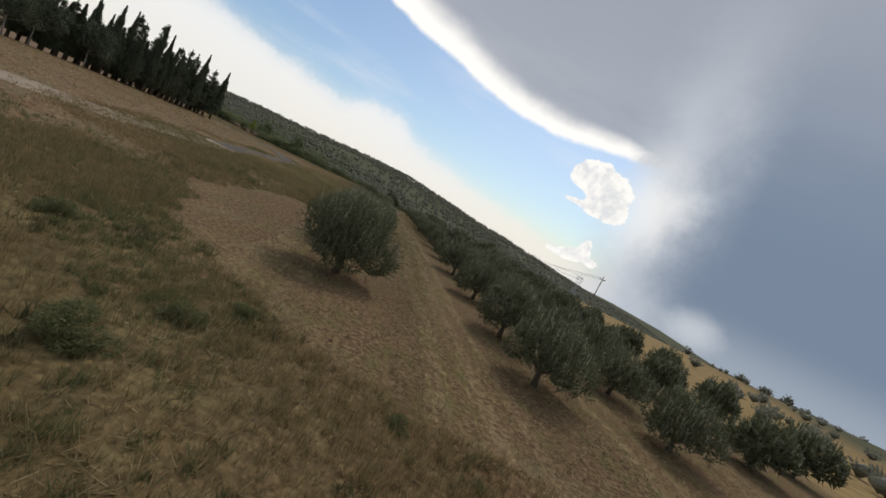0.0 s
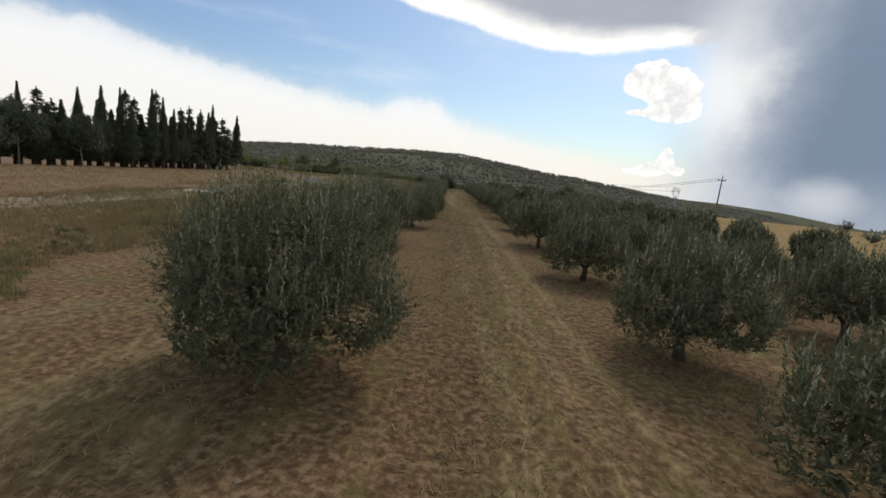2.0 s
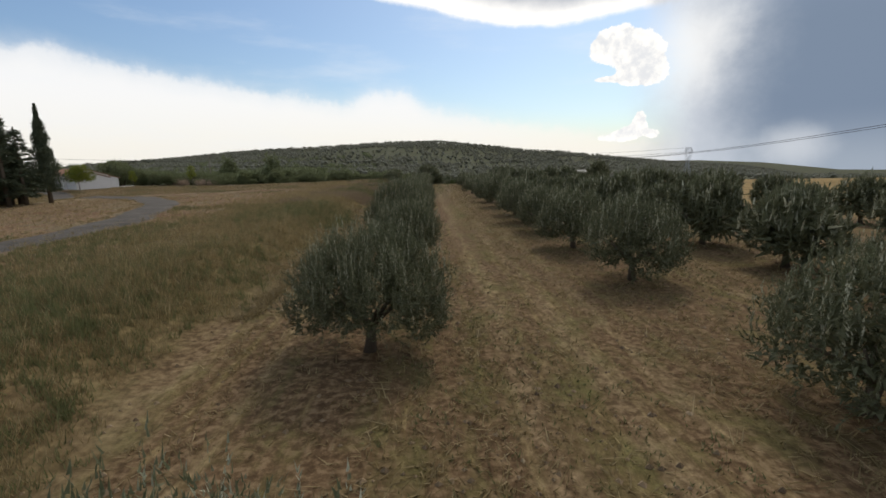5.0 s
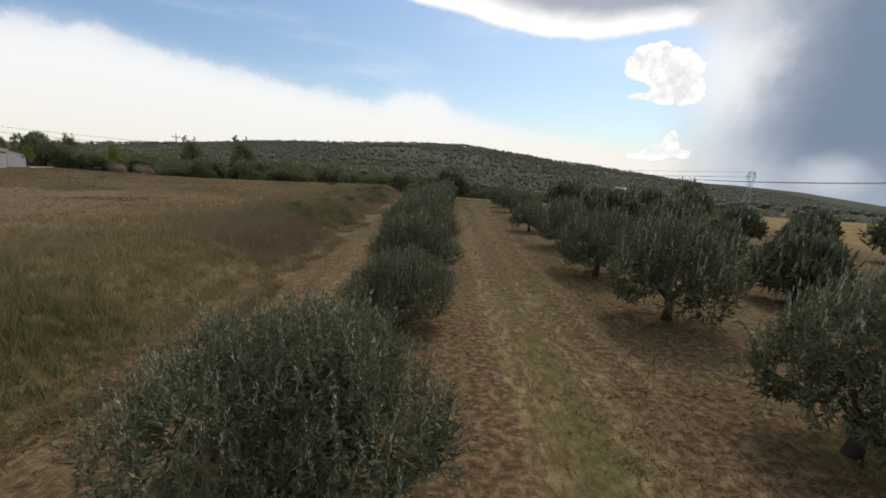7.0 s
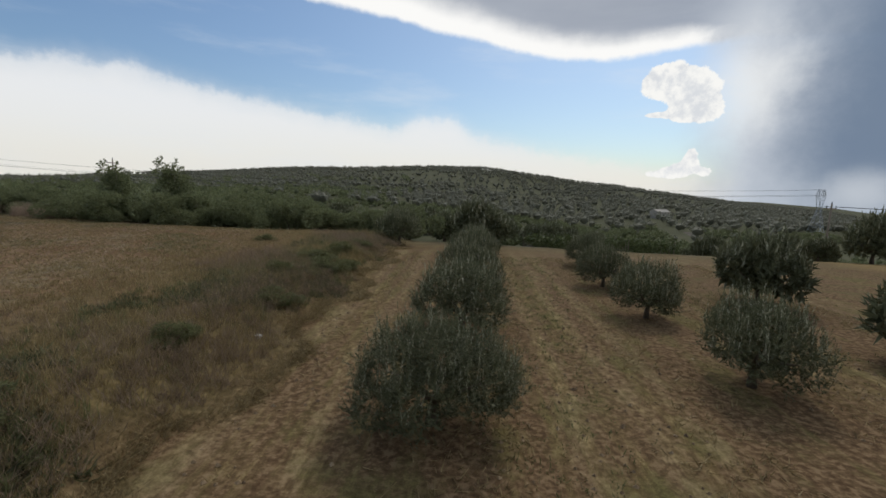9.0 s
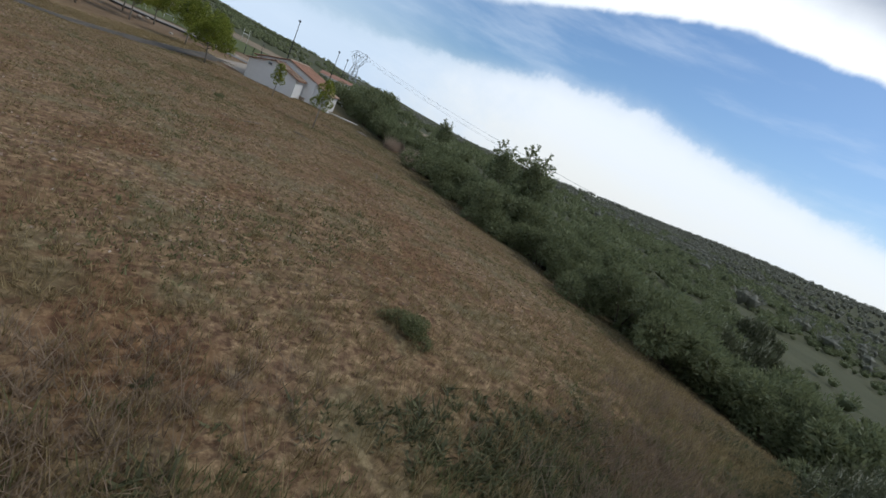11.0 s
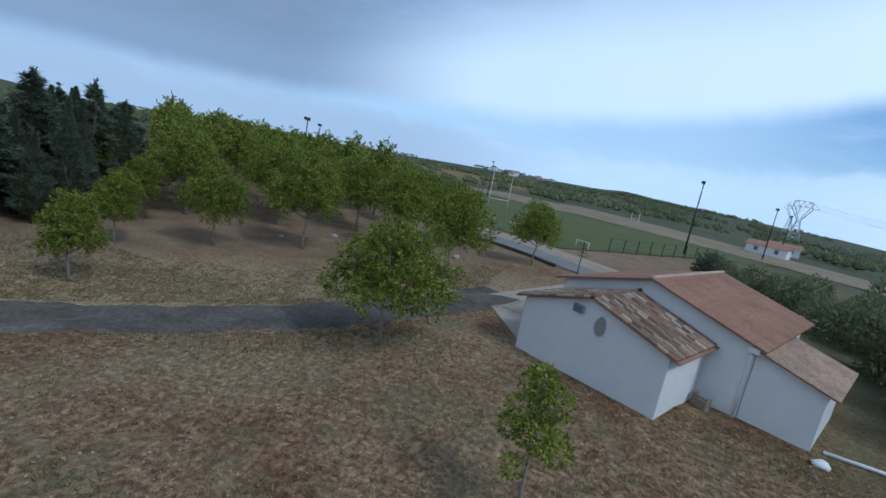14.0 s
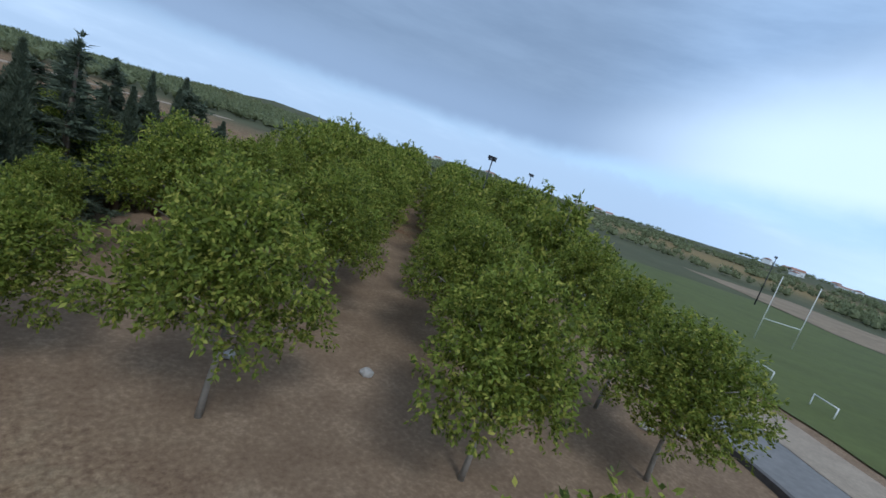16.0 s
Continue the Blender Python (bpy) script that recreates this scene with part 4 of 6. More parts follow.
for x, y, s in ((-76, 105, 1.5), (-80, 109, 1.7), (-86, 106, 1.3), (-92, 110, 1.6), (-98, 107, 1.4), (-30, 110, 1.4), (-22, 112, 1.2), (-14, 110, 1.0)):
    place(shrubs[int(rng.integers(3))], x, y, s, rng.uniform(0, 360), HEDGE, "shrub", "hedge shrubs", rng.uniform(0.9, 1.2), sink=0.15)
for x, y, s in ((-53.4, 116, 1.35), (-38.8, 108, 1.42), (-42, 111, 0.9), (-90, 128, 1.2), (-57, 120, 1.0)):
    place(wispy, x, y, s, rng.uniform(0, 360), "tall thin grey-green tree rising over the field hedge", "tree", "trees in the hedge", 1.1)
for x, y, s in ((-46.3, 80.9, 0.2), (-15, 83, 0.3), (-9.0, 71.5, 0.34), (-8, 62, 0.3), (-9.5, 52, 0.3), (-8.2, 79.5, 0.4)):
    place(shrubs[3], x, y, s, rng.uniform(0, 360), "low bramble bush in dry grass", "shrub", "bramble bushes", 0.6, sink=0.12)
for x, y, s, turn in ((-7.6, 74.6, 0.5, 20), (-7.0, 77.0, 0.42, 130), (-8.9, 76.4, 0.46, 220), (-7.9, 84.2, 0.42, 75), (-7.4, 67.4, 0.42, 10), (-9.2, 57.2, 0.44, 190)):
    place(shrubs[3], x, y, s, turn, "low dark green bramble thicket on the bank", "shrub", "bramble bushes", 0.42, sink=0.15)
place(round_tree, -101.0, 99.5, 0.95, 30, "dense dark green tree behind the clubhouse", "tree", "trees in the hedge", 0.9, sink=0.3)
place(shrubs[1], -98.5, 101.5, 1.2, 80, HEDGE, "shrub", "hedge shrubs", 1.0, sink=0.15)
for x, y, s, turn in ((-5.1, -63.7, 0.3, 0), (-4.1, -61.1, 0.22, 60), (-3.2, -59.5, 0.2, 120), (-11.5, -33.2, 0.2, 200), (-14.0, -35.0, 0.18, 20), (-9.6, -57.8, 0.24, 250), (1.6, -62.0, 0.16, 310)):
    place(shrubs[3], x, y, s, turn, "green weed clump in the dry meadow", "weed", "weed clumps", 0.7, sink=0.1)
for x, y, s, tall in ((-53, 9, 1.55, 1.0), (-57, 3, 1.75, 1.0), (-55, -4, 1.6, 0.95), (-60, -10, 1.8, 0.95), (-63, -2, 1.7, 1.05), (-66, -16, 1.9, 0.9)):
    place(round_tree, x, y, s, rng.uniform(0, 360), "broad dark green tree beside the cypresses", "tree", "round trees by the cypresses", tall, sink=0.2)
for ob in [sapling, slim_walnut, wispy, round_tree] + walnuts + far_walnuts + spires + firs + shrubs:
    drop_master(ob)


def clumps(name, seed, spots, mat, label, leaf=0.9, count=34, fine=2):
    """Many far bushes joined into one: each a lumpy heart with leaf sprays round it."""
    r = np.random.default_rng(seed)
    bv, bf = ball((0, 0, 0), 1.0, 0.85, r, 0.25, fine)
    bf = np.array(bf)
    verts, tris, quads = [], [], []
    n = 0
    for x, y, s in spots:
        z = ground_at(x, y) + s * 0.55
        k = bv * s * 0.5 * r.uniform(0.8, 1.2, 3) + np.array([x, y, z])
        verts.append(k)
        tris.append(bf + n)
        n += len(k)
        d = r.normal(size=(count, 3))
        d[:, 2] = np.abs(d[:, 2]) * 0.9 - 0.1
        d /= np.linalg.norm(d, axis=1, keepdims=True)
        lv, lf = leaves(r, np.array([x, y, z]) + d * (s * r.uniform(0.42, 0.72, count))[:, None], d + np.array([0, 0, 0.5]) + r.normal(size=d.shape) * 0.4, leaf * s * 0.42, leaf * s * 0.26, 3)
        verts.append(lv)
        quads.append(lf + n)
        n += len(lv)
    faces = [tuple(q) for q in np.concatenate(tris)] + [tuple(q) for q in np.concatenate(quads)]
    return tagged(new(name, mesh_of(name, np.concatenate(verts), faces, mat)), label, "scrub", kind="stuff")


def valley_spots(seed, count, x0, x1, y0, y1, s0, s1, keep):
    r, out = np.random.default_rng(seed), []
    while len(out) < count:
        x, y = r.uniform(x0, x1), r.uniform(y0, y1)
        if keep(x, y, r):
            out.append((x, y, r.uniform(s0, s1)))
    return out


def patchy(x, y):
    return math.sin(x * 0.045 + 1.2 * math.sin(y * 0.03)) + math.cos(y * 0.052 + math.sin(x * 0.04))


near = valley_spots(61, 1300, -60, 170, 125, 270, 0.9, 2.3, lambda x, y, r: patchy(x, y) + r.normal() * 0.6 > -0.5 and not (x < -10 and y < 116) and not -9 < x - 73.5 - (y - 158.7) * 0.255 < 10)
clumps("valley_scrub", 62, near, MAT["scrub"], "dark green olive groves and scrub filling the valley", count=90, leaf=0.6)
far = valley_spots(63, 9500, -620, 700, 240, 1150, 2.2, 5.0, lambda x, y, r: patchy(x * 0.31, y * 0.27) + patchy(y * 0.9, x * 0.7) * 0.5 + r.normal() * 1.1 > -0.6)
clumps("hill_scrub", 64, far, MAT["hazed_scrub"], "dark scrub and woods on the far hillside", count=22, fine=1, leaf=0.75)
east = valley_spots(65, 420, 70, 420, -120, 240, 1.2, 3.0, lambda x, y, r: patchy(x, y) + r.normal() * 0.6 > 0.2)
clumps("knoll_scrub", 66, east, MAT["hazed_scrub"], "green scrub on the eastern knoll")
west, r = [], np.random.default_rng(67)
while len(west) < 5200:
    x, y, way, long = r.uniform(-900, -60), r.uniform(-600, 600), r.choice([0.3, 1.9]) + r.normal() * 0.15, r.uniform(40, 170)
    for d in np.arange(0, long, 3.0):
        u, w = x + math.cos(way) * d + r.normal() * 1.6, y + math.sin(way) * d + r.normal() * 1.6
        if math.hypot(u + 140, w - 60) > 150 and math.hypot(u, w - 40) > 170 and u < -60:
            west.append((u, w, r.uniform(1.8, 4.2)))
clumps("plain_trees", 68, west, MAT["scrub"], "dark tree belts along field borders on the plain", count=34, fine=1, leaf=0.7)
south = valley_spots(71, 2600, -420, -10, -430, -70, 2.0, 4.4, lambda x, y, r: y < -72 + 0.45 * (x + 60) - 10 or y < -150)
clumps("south_wood", 72, south, MAT["scrub"], "dark scrub and trees on the slope south of the track", count=30, fine=1, leaf=0.7)


wood = valley_spots(69, 1700, -430, -45, 118, 480, 1.4, 3.2, lambda x, y, r: math.hypot(x + 190, y - 135) > 22 and (x > -120 or y > 170 - 0.25 * (x + 120)) and r.uniform() < 0.9)
clumps("north_wood", 70, wood, MAT["scrub"], "dense scrub and small trees north of the hedge", count=110, fine=1, leaf=0.55)


# ---------------------------------------------------------------- house
HX, HY = -73.5, 85.9
house = empty("house", HX, HY, -0.42, 60.7)
tagged(house, "low white rendered clubhouse with red tile roofs", "house")


def gable(name, x0, x1, y0, y1, eave0, eave1, top, ridge, mat):
    """A block with a pointed end wall; local x across, y back."""
    prof = [(x0, -0.3), (x1, -0.3), (x1, eave1), (ridge, top), (x0, eave0)]
    v = [(x, y, z) for y in (y0, y1) for x, z in prof]
    f = [(4, 3, 2, 1, 0), (5, 6, 7, 8, 9)] + [(k, (k + 1) % 5, (k + 1) % 5 + 5, k + 5) for k in range(5)]
    f = [tuple(reversed(q)) for q in f]
    bm = bmesh.new()
    vs = [bm.verts.new(p) for p in v]
    for q in f:
        bm.faces.new([vs[i] for i in q])
    bmesh.ops.recalc_face_normals(bm, faces=bm.faces[:])
    bmesh.ops.bevel(bm, geom=bm.edges[:], offset=0.02, segments=1, affect="EDGES")
    return bm_mesh(name, bm, mat)


part("wall", gable("wing_wall", 0, 6.5, 0, 3.9, 2.5, 2.5, 3.52, 3.25, MAT["plaster"]), house, "white rendered gable wall of the front wing")
part("wall", gable("main_wall", -0.6, 8.1, 3.92, 13.0, 3.05, 3.05, 4.32, 3.75, MAT["plaster"]), house, "white rendered wall of the main block")
annex_prof = [(8.12, -0.3), (10.45, -0.3), (10.45, 2.22), (8.12, 2.86)]
v = [(x, y, z) for y in (3.98, 8.8) for x, z in annex_prof]
part("wall", mesh_of("annex_wall", v, [(0, 1, 2, 3), (7, 6, 5, 4), (0, 4, 5, 1), (1, 5, 6, 2), (2, 6, 7, 3), (3, 7, 4, 0)], MAT["plaster"]), house, "white rendered wall of the lean-to")


def slab(name, p, q, y0, y1, thick, mat):
    """A roof plane from p=(x, z) at the ridge to q at the eave."""
    d = Vector((q[0] - p[0], 0, q[1] - p[1])).normalized()
    n = Vector((-d.z, 0, d.x))
    n = n if n.z > 0 else -n
    pts = []
    for y in (y0, y1):
        for x, z in (p, q):
            pts += [(x, y, z), (x + n.x * thick, y, z + n.z * thick)]
    f = [(0, 1, 3, 2), (4, 6, 7, 5), (0, 4, 5, 1), (2, 3, 7, 6), (1, 5, 7, 3), (0, 2, 6, 4)]
    return mesh_of(name, pts, f, mat)


def scallops(name, p, q, y0, y1, pitch, mat, step=0.40, height=0.045):
    """Rows of half-round tiles in one sheet, overlapping down the slope."""
    d = np.array([q[0] - p[0], q[1] - p[1]])
    length = float(np.hypot(*d))
    d = d / length
    nrm = np.array([-d[1], d[0]]) * (1 if d[0] > 0 else -1)
    cols = np.arange(y0, y1 + 0.001, pitch / 6)
    wave = np.abs(np.sin((cols - y0) / pitch * math.pi)) ** 0.7 * height
    rows = []
    for k in range(int(length / step) + 1):
        for s, lift in ((k * step, 0.006), (min(length, (k + 1) * step), 0.016)):
            base = np.array(p) + d * s
            rows.append([(base[0] + nrm[0] * (w + lift), y, base[1] + nrm[1] * (w + lift)) for y, w in zip(cols, wave)])
    n = len(cols)
    v = [c for row in rows for c in row]
    f = [(r * n + i, r * n + i + 1, (r + 1) * n + i + 1, (r + 1) * n + i) for r in range(len(rows) - 1) for i in range(n - 1)]
    return mesh_of(name, v, f, mat)


def tile_material():
    m, gr = material("canal_tile")
    own = gr.node("ShaderNodeObjectInfo").outputs["Random"]
    p = gr.node("ShaderNodeTexCoord").outputs["Object"]
    c = gr.ramp(own, [(0.0, (0.09, 0.06, 0.042)), (0.25, (0.32, 0.19, 0.125)), (0.45, (0.15, 0.10, 0.07)), (0.62, (0.44, 0.33, 0.235)), (0.8, (0.20, 0.13, 0.09)), (1.0, (0.54, 0.44, 0.33))])
    spots = gr.noise(p, 16, 5, 0.7)
    c = gr.mix(gr.math("MULTIPLY", gr.smooth(spots, 0.46, 0.62), 0.7), c, rgb(0.10, 0.085, 0.07))
    finish(gr, c, 0.95, spots, 0.5, 0.01)
    return m


MAT["tile"] = tile_material()


def roof_part(label, name, pieces):
    first = part("roof", pieces[0], house, label)
    for me in pieces[1:]:
        part(name, me, first)
    return first


main_roof = roof_part("faded red tiled roof with a shallow pitch", "roof_slope", [
    slab("roof_east", (3.75, 4.34), (-1.0, 2.95), 3.6, 13.4, 0.07, MAT["roof"]),
    slab("roof_west", (3.75, 4.34), (8.45, 2.95), 3.6, 13.4, 0.07, MAT["roof"])])
for me in (scallops("tiles_east", (3.75, 4.41), (-1.02, 3.02), 3.58, 13.4, 0.24, MAT["roof"]), scallops("tiles_west", (3.75, 4.41), (8.47, 3.02), 3.58, 13.4, 0.24, MAT["roof"])):
    tagged(part("roof_cover", me, main_roof), kind="stuff")
part("ridge_cap", mesh_of("ridge_cap", *tube_data([(3.75, y, 4.44) for y in np.linspace(3.55, 13.4, 24)], [0.10 + 0.015 * (k % 2) for k in range(24)], 8), MAT["cap"], True), main_roof, "pale mortared ridge")
annex_roof = roof_part("red tiled lean-to roof", "roof_slope", [slab("annex_slope", (8.15, 2.90), (10.75, 2.17), 3.7, 9.0, 0.06, MAT["roof"])])
tagged(part("roof_cover", scallops("annex_tiles", (8.15, 2.96), (10.78, 2.23), 3.68, 9.0, 0.24, MAT["old_roof"]), annex_roof), kind="stuff")
wing_roof = roof_part("weathered canal tiles, mottled brown and cream", "roof_slope", [
    slab("wing_east", (3.25, 3.54), (-0.4, 2.42), -0.25, 3.9, 0.05, MAT["roof"]),
    slab("wing_west", (3.25, 3.54), (6.9, 2.42), -0.25, 3.9, 0.05, MAT["roof"])])
verts, faces = [], []
for k, (s, r0, lift) in enumerate(((0.0, 0.085, 0.03), (0.46, 0.11, 0.0))):
    for j in range(7):
        w = math.pi * j / 6
        verts.append((s, math.cos(w) * r0, lift + math.sin(w) * r0))
for j in range(6):
    faces.append((j, j + 1, j + 8, j + 7))
tile = mesh_of("canal_tile", verts, faces, MAT["tile"])
for side in (-1, 1):
    slope = math.atan2(3.54 - 2.42, 3.65)
    for i in range(17):
        for j in range(9):
            s = j * 0.41
            x = 3.25 + side * (s * math.cos(slope) - 0.03)
            z = 3.60 - s * math.sin(slope) + 0.012 * ((i * 7 + j * 3) % 3)
            ob = part("tile", tile, wing_roof)
            ob.matrix_basis = pose(x, -0.16 + i * 0.245, z, 0, math.degrees(slope) if side > 0 else math.degrees(slope), 0 if side > 0 else 180) @ pose(0, 0, 0, 0, 0, ((i * 5 + j * 11) % 7 - 3) * 0.9)
part("ridge_cap", mesh_of("wing_ridge", *tube_data([(3.25, y, 3.66) for y in np.linspace(-0.28, 3.9, 12)], [0.10 + 0.02 * (k % 2) for k in range(12)], 8), MAT["tile"], True), wing_roof)
# fittings
lamp_box = part("wall_lamp", soft_box("wall_lamp", 2.45, -0.16, 2.78, 2.95, -0.02, 3.12, MAT["steel"], 0.03), house, "grey floodlight box on the gable")
part("lens", soft_box("lens", 2.5, -0.18, 2.82, 2.9, -0.165, 3.08, MAT["glass"], 0.004), lamp_box)
bm = bmesh.new()
bmesh.ops.create_cone(bm, cap_ends=True, segments=20, radius1=0.3, radius2=0.27, depth=0.14, matrix=Matrix.Translation((3.75, -0.09, 2.55)) @ Matrix.Rotation(radians(90), 4, "X") @ Matrix.Diagonal((0.75, 1.35, 1, 1)))
part("meter_box", bm_mesh("meter_box", bm, MAT["steel"], False), house, "oval grey meter cover on the gable")
part("downpipe", mesh_of("downpipe", *tube_data([(8.0, 3.8, 0.0), (8.0, 3.8, 1.4), (8.0, 3.8, 2.9)], [0.05] * 3, 8), MAT["white"], True), house)
part("gutter_box", soft_box("gutter_box", 7.85, 3.66, 2.78, 8.25, 3.92, 3.02, MAT["white"], 0.02), house)
part("antenna", mesh_of("antenna", *join_data([tube_data([(-0.75, 5.2, 2.7), (-0.75, 5.2, 5.0)], [0.025] * 2, 6)] + [tube_data([(-1.1 + 0.05 * k, 5.2, 4.2 + 0.2 * k), (-0.4 - 0.05 * k, 5.2, 4.2 + 0.2 * k)], [0.012] * 2, 4) for k in range(4)]), MAT["dark"]), house, "thin aerial mast at the eave")
# terrace beside the house
top = [(0.0, 0.4), (-6.2, 4.2), (-7.0, 16.0), (-7.4, 25.0), (-0.8, 25.0), (-0.62, 4.0), (-0.02, 3.9)]
v = [(x, y, z) for z in (-0.4, 0.14) for x, y in top]
n = len(top)
ob = new("terrace", mesh_of("terrace", v, [tuple(range(n - 1, -1, -1)), tuple(range(n, 2 * n))] + [(k, (k + 1) % n, (k + 1) % n + n, k + n) for k in range(n)], MAT["concrete"]))
ob.matrix_basis = pose(HX, HY, -0.42, 0, 0, 60.7)
tagged(ob, "bare concrete terrace beside the clubhouse", "terrace", kind="structure")


def at_house(x, y):
    c, s = math.cos(radians(60.7)), math.sin(radians(60.7))
    return HX + x * c - y * s, HY + x * s + y * c


def pole_between(name, a, b, r, mat, label, category):
    ob = new(name, mesh_of(name, *tube_data([a, tuple((np.array(a) + np.array(b)) / 2), b], [r] * 3, 8), mat, True))
    return tagged(ob, label, category)


px, py = at_house(10.8, 4.4)
qx, qy = at_house(15.0, 6.2)
pole_between("pipe", (px, py, ground_at(px, py) + 0.07), (qx, qy, ground_at(qx, qy) + 0.07), 0.07, MAT["white"], "white drain pipe lying on the ground by the clubhouse", "pipe")
bx, by = at_house(10.9, 3.2)
bag_rng = np.random.default_rng(3)
bv, bf = ball((0, 0, 0.10), 0.28, 0.5, bag_rng, 0.22)
ob = new("sack", mesh_of("sack", bv, bf, MAT["white"], True))
ob.matrix_basis = pose(bx, by, ground_at(bx, by), 0, 0, 20)
tagged(ob, "white plastic sack slumped by the wall", "sack")
wx, wy = at_house(7.0, 3.3)
crate = empty("crate", wx, wy, None, 40)
tagged(crate, "old wooden crate leaning at the wall corner", "crate")
for k in range(4):
    part("slat", soft_box("crate_slat", -0.35, -0.2, 0.02 + 0.13 * k, 0.35, -0.17, 0.12 + 0.13 * k, MAT["wood"], 0.006), crate)
for x in (-0.33, 0.27):
    part("post", soft_box("crate_post", x, -0.165, 0.0, x + 0.06, 0.12, 0.55, MAT["wood"], 0.006), crate)
pallet = empty("pallet", -64.0, 100.0, None, 25)
tagged(pallet, "weathered wooden pallet lying in dry grass", "pallet")
for k in range(5):
    part("board", soft_box("pallet_board", -0.6, -0.5 + 0.225 * k, 0.10, 0.6, -0.38 + 0.225 * k, 0.13, MAT["wood"], 0.005), pallet)
for x in (-0.6, -0.05, 0.5):
    part("runner", soft_box("pallet_runner", x, -0.5, 0.0, x + 0.1, 0.52, 0.098, MAT["wood"], 0.005), pallet)

# ---------------------------------------------------------------- sports ground
P0 = np.array([-104.5, 92.0])
AV, BV = np.array(A), np.array(B)


def plot(u, w):
    p = P0 + AV * u + BV * w
    return float(p[0]), float(p[1])


def ground_patch(name, u0, u1, w0, w1, lift, mat, label, category, nu=24, nw=16):
    v = []
    for a in np.linspace(u0, u1, nu):
        for b in np.linspace(w0, w1, nw):
            x, y = plot(a, b)
            v.append((x, y, ground_at(x, y) + lift))
    f = [(i * nw + j, i * nw + j + 1, (i + 1) * nw + j + 1, (i + 1) * nw + j) for i in range(nu - 1) for j in range(nw - 1)]
    f = [tuple(reversed(q)) for q in f]
    return tagged(new(name, mesh_of(name, v, f, mat, True)), label, category, kind="structure")


ground_patch("pitch", 9, 104, 0, 66, 0.10, MAT["pitch"], "mown green sports pitch", "pitch", 60, 40)
ground_patch("pavement", -6, 60, -9.5, -5.6, 0.08, MAT["paving"], "blue-grey paved drive beside the pitch", "pavement", 40, 8)
ground_patch("path", -6, 60, -5.5, -1.4, 0.07, MAT["dust"], "pale dusty path along the pitch", "path", 40, 8)
ground_patch("dry_field", -40, 150, 68, 112, 0.12, plain("dry_pasture", (0.225, 0.170, 0.108), 0.95, vary=0.3, scale=0.8), "dry brown grass field beyond the pitch", "field", 60, 14)
wall_pts = [plot(u, -10.2) for u in np.linspace(0, 62, 40)]
v, f = [], []
for k, (x, y) in enumerate(wall_pts):
    z = ground_at(x, y)
    for o, h in ((-0.18, -0.3), (-0.16, 0.32), (0.16, 0.32), (0.18, -0.3)):
        v.append((x + o * B[0], y + o * B[1], z + h))
    if k:
        f += [(4 * k - 4 + j, 4 * k - 4 + (j + 1) % 4, 4 * k + (j + 1) % 4, 4 * k + j) for j in range(4)]
f += [(0, 1, 2, 3), tuple(4 * 39 + j for j in (3, 2, 1, 0))]
tagged(new("low_wall", mesh_of("low_wall", v, f, plain("dark_stone", (0.10, 0.09, 0.085), 0.95, vary=0.4, scale=3, bump=0.7))), "low dark stone wall along the paved drive", "wall", kind="structure")


def goal_frame(name, u, w, wide, high, turn, label, rugby=False):
    x, y = plot(u, w)
    thing = empty(name, x, y, None, turn)
    tagged(thing, label, "goal", "goals on the sports ground")
    for sx in (-wide / 2, wide / 2):
        part("post", mesh_of("goal_post", *tube_data([(sx, 0, -0.1), (sx, 0, high)], [0.05, 0.045], 8), MAT["white"], True), thing)
    bar = 3.0 if rugby else high - 0.06
    part("crossbar", mesh_of("crossbar", *tube_data([(-wide / 2 + 0.07, 0, bar), (wide / 2 - 0.07, 0, bar)], [0.045] * 2, 8), MAT["white"], True), thing)


yaw = math.degrees(math.atan2(A[1], A[0]))
goal_frame("rugby_posts", 48.7, 22, 5.6, 9.0, yaw + 90, "tall white rugby posts on the pitch", True)
goal_frame("rugby_posts", 42, 63, 3.4, 4.6, yaw + 90, "pale posts at the far touchline of the pitch", True)
for u, w in ((10.5, 5.8), (17.0, 4.9), (23.0, 4.6), (29.5, 5.0), (37, 5.5)):
    goal_frame("goal", u, w, 2.1, 1.0, yaw, "small white training goal at the touchline")
rail = empty("fence", *plot(-5, 1.0), None, yaw)
tagged(rail, "white post and rail fence beside the pitch", "fence")
for k in range(9):
    part("post", soft_box("fence_post", -1.6 * k - 0.05, -0.05, -0.2, -1.6 * k + 0.05, 0.05, 1.1, MAT["white"], 0.01), rail)
for z in (0.55, 1.0):
    part("rail", soft_box("fence_rail", -12.9, 0.055, z - 0.05, 0.06, 0.09, z + 0.05, MAT["white"], 0.008), rail)


net = empty("fence", *plot(8.6, 9.0), None, math.degrees(math.atan2(B[1], B[0])))
tagged(net, "dark post and wire fence at the end of the pitch", "fence")
for k in range(10):
    x, y = plot(8.6, 9.0 + 3.2 * k)
    ob = part("post", soft_box("net_post", -0.05, -0.05, -0.3, 0.05, 0.05, 2.0, MAT["dark"], 0.01), net)
    ob.location = (3.2 * k, 0, ground_at(x, y) - net.matrix_basis.translation.z)
for z in (0.5, 1.2, 1.9):
    part("wire", mesh_of("net_wire", *tube_data([(0, 0.07, z), (14.4, 0.07, z), (28.8, 0.07, z)], [0.015] * 3, 4), MAT["dark"]), net)


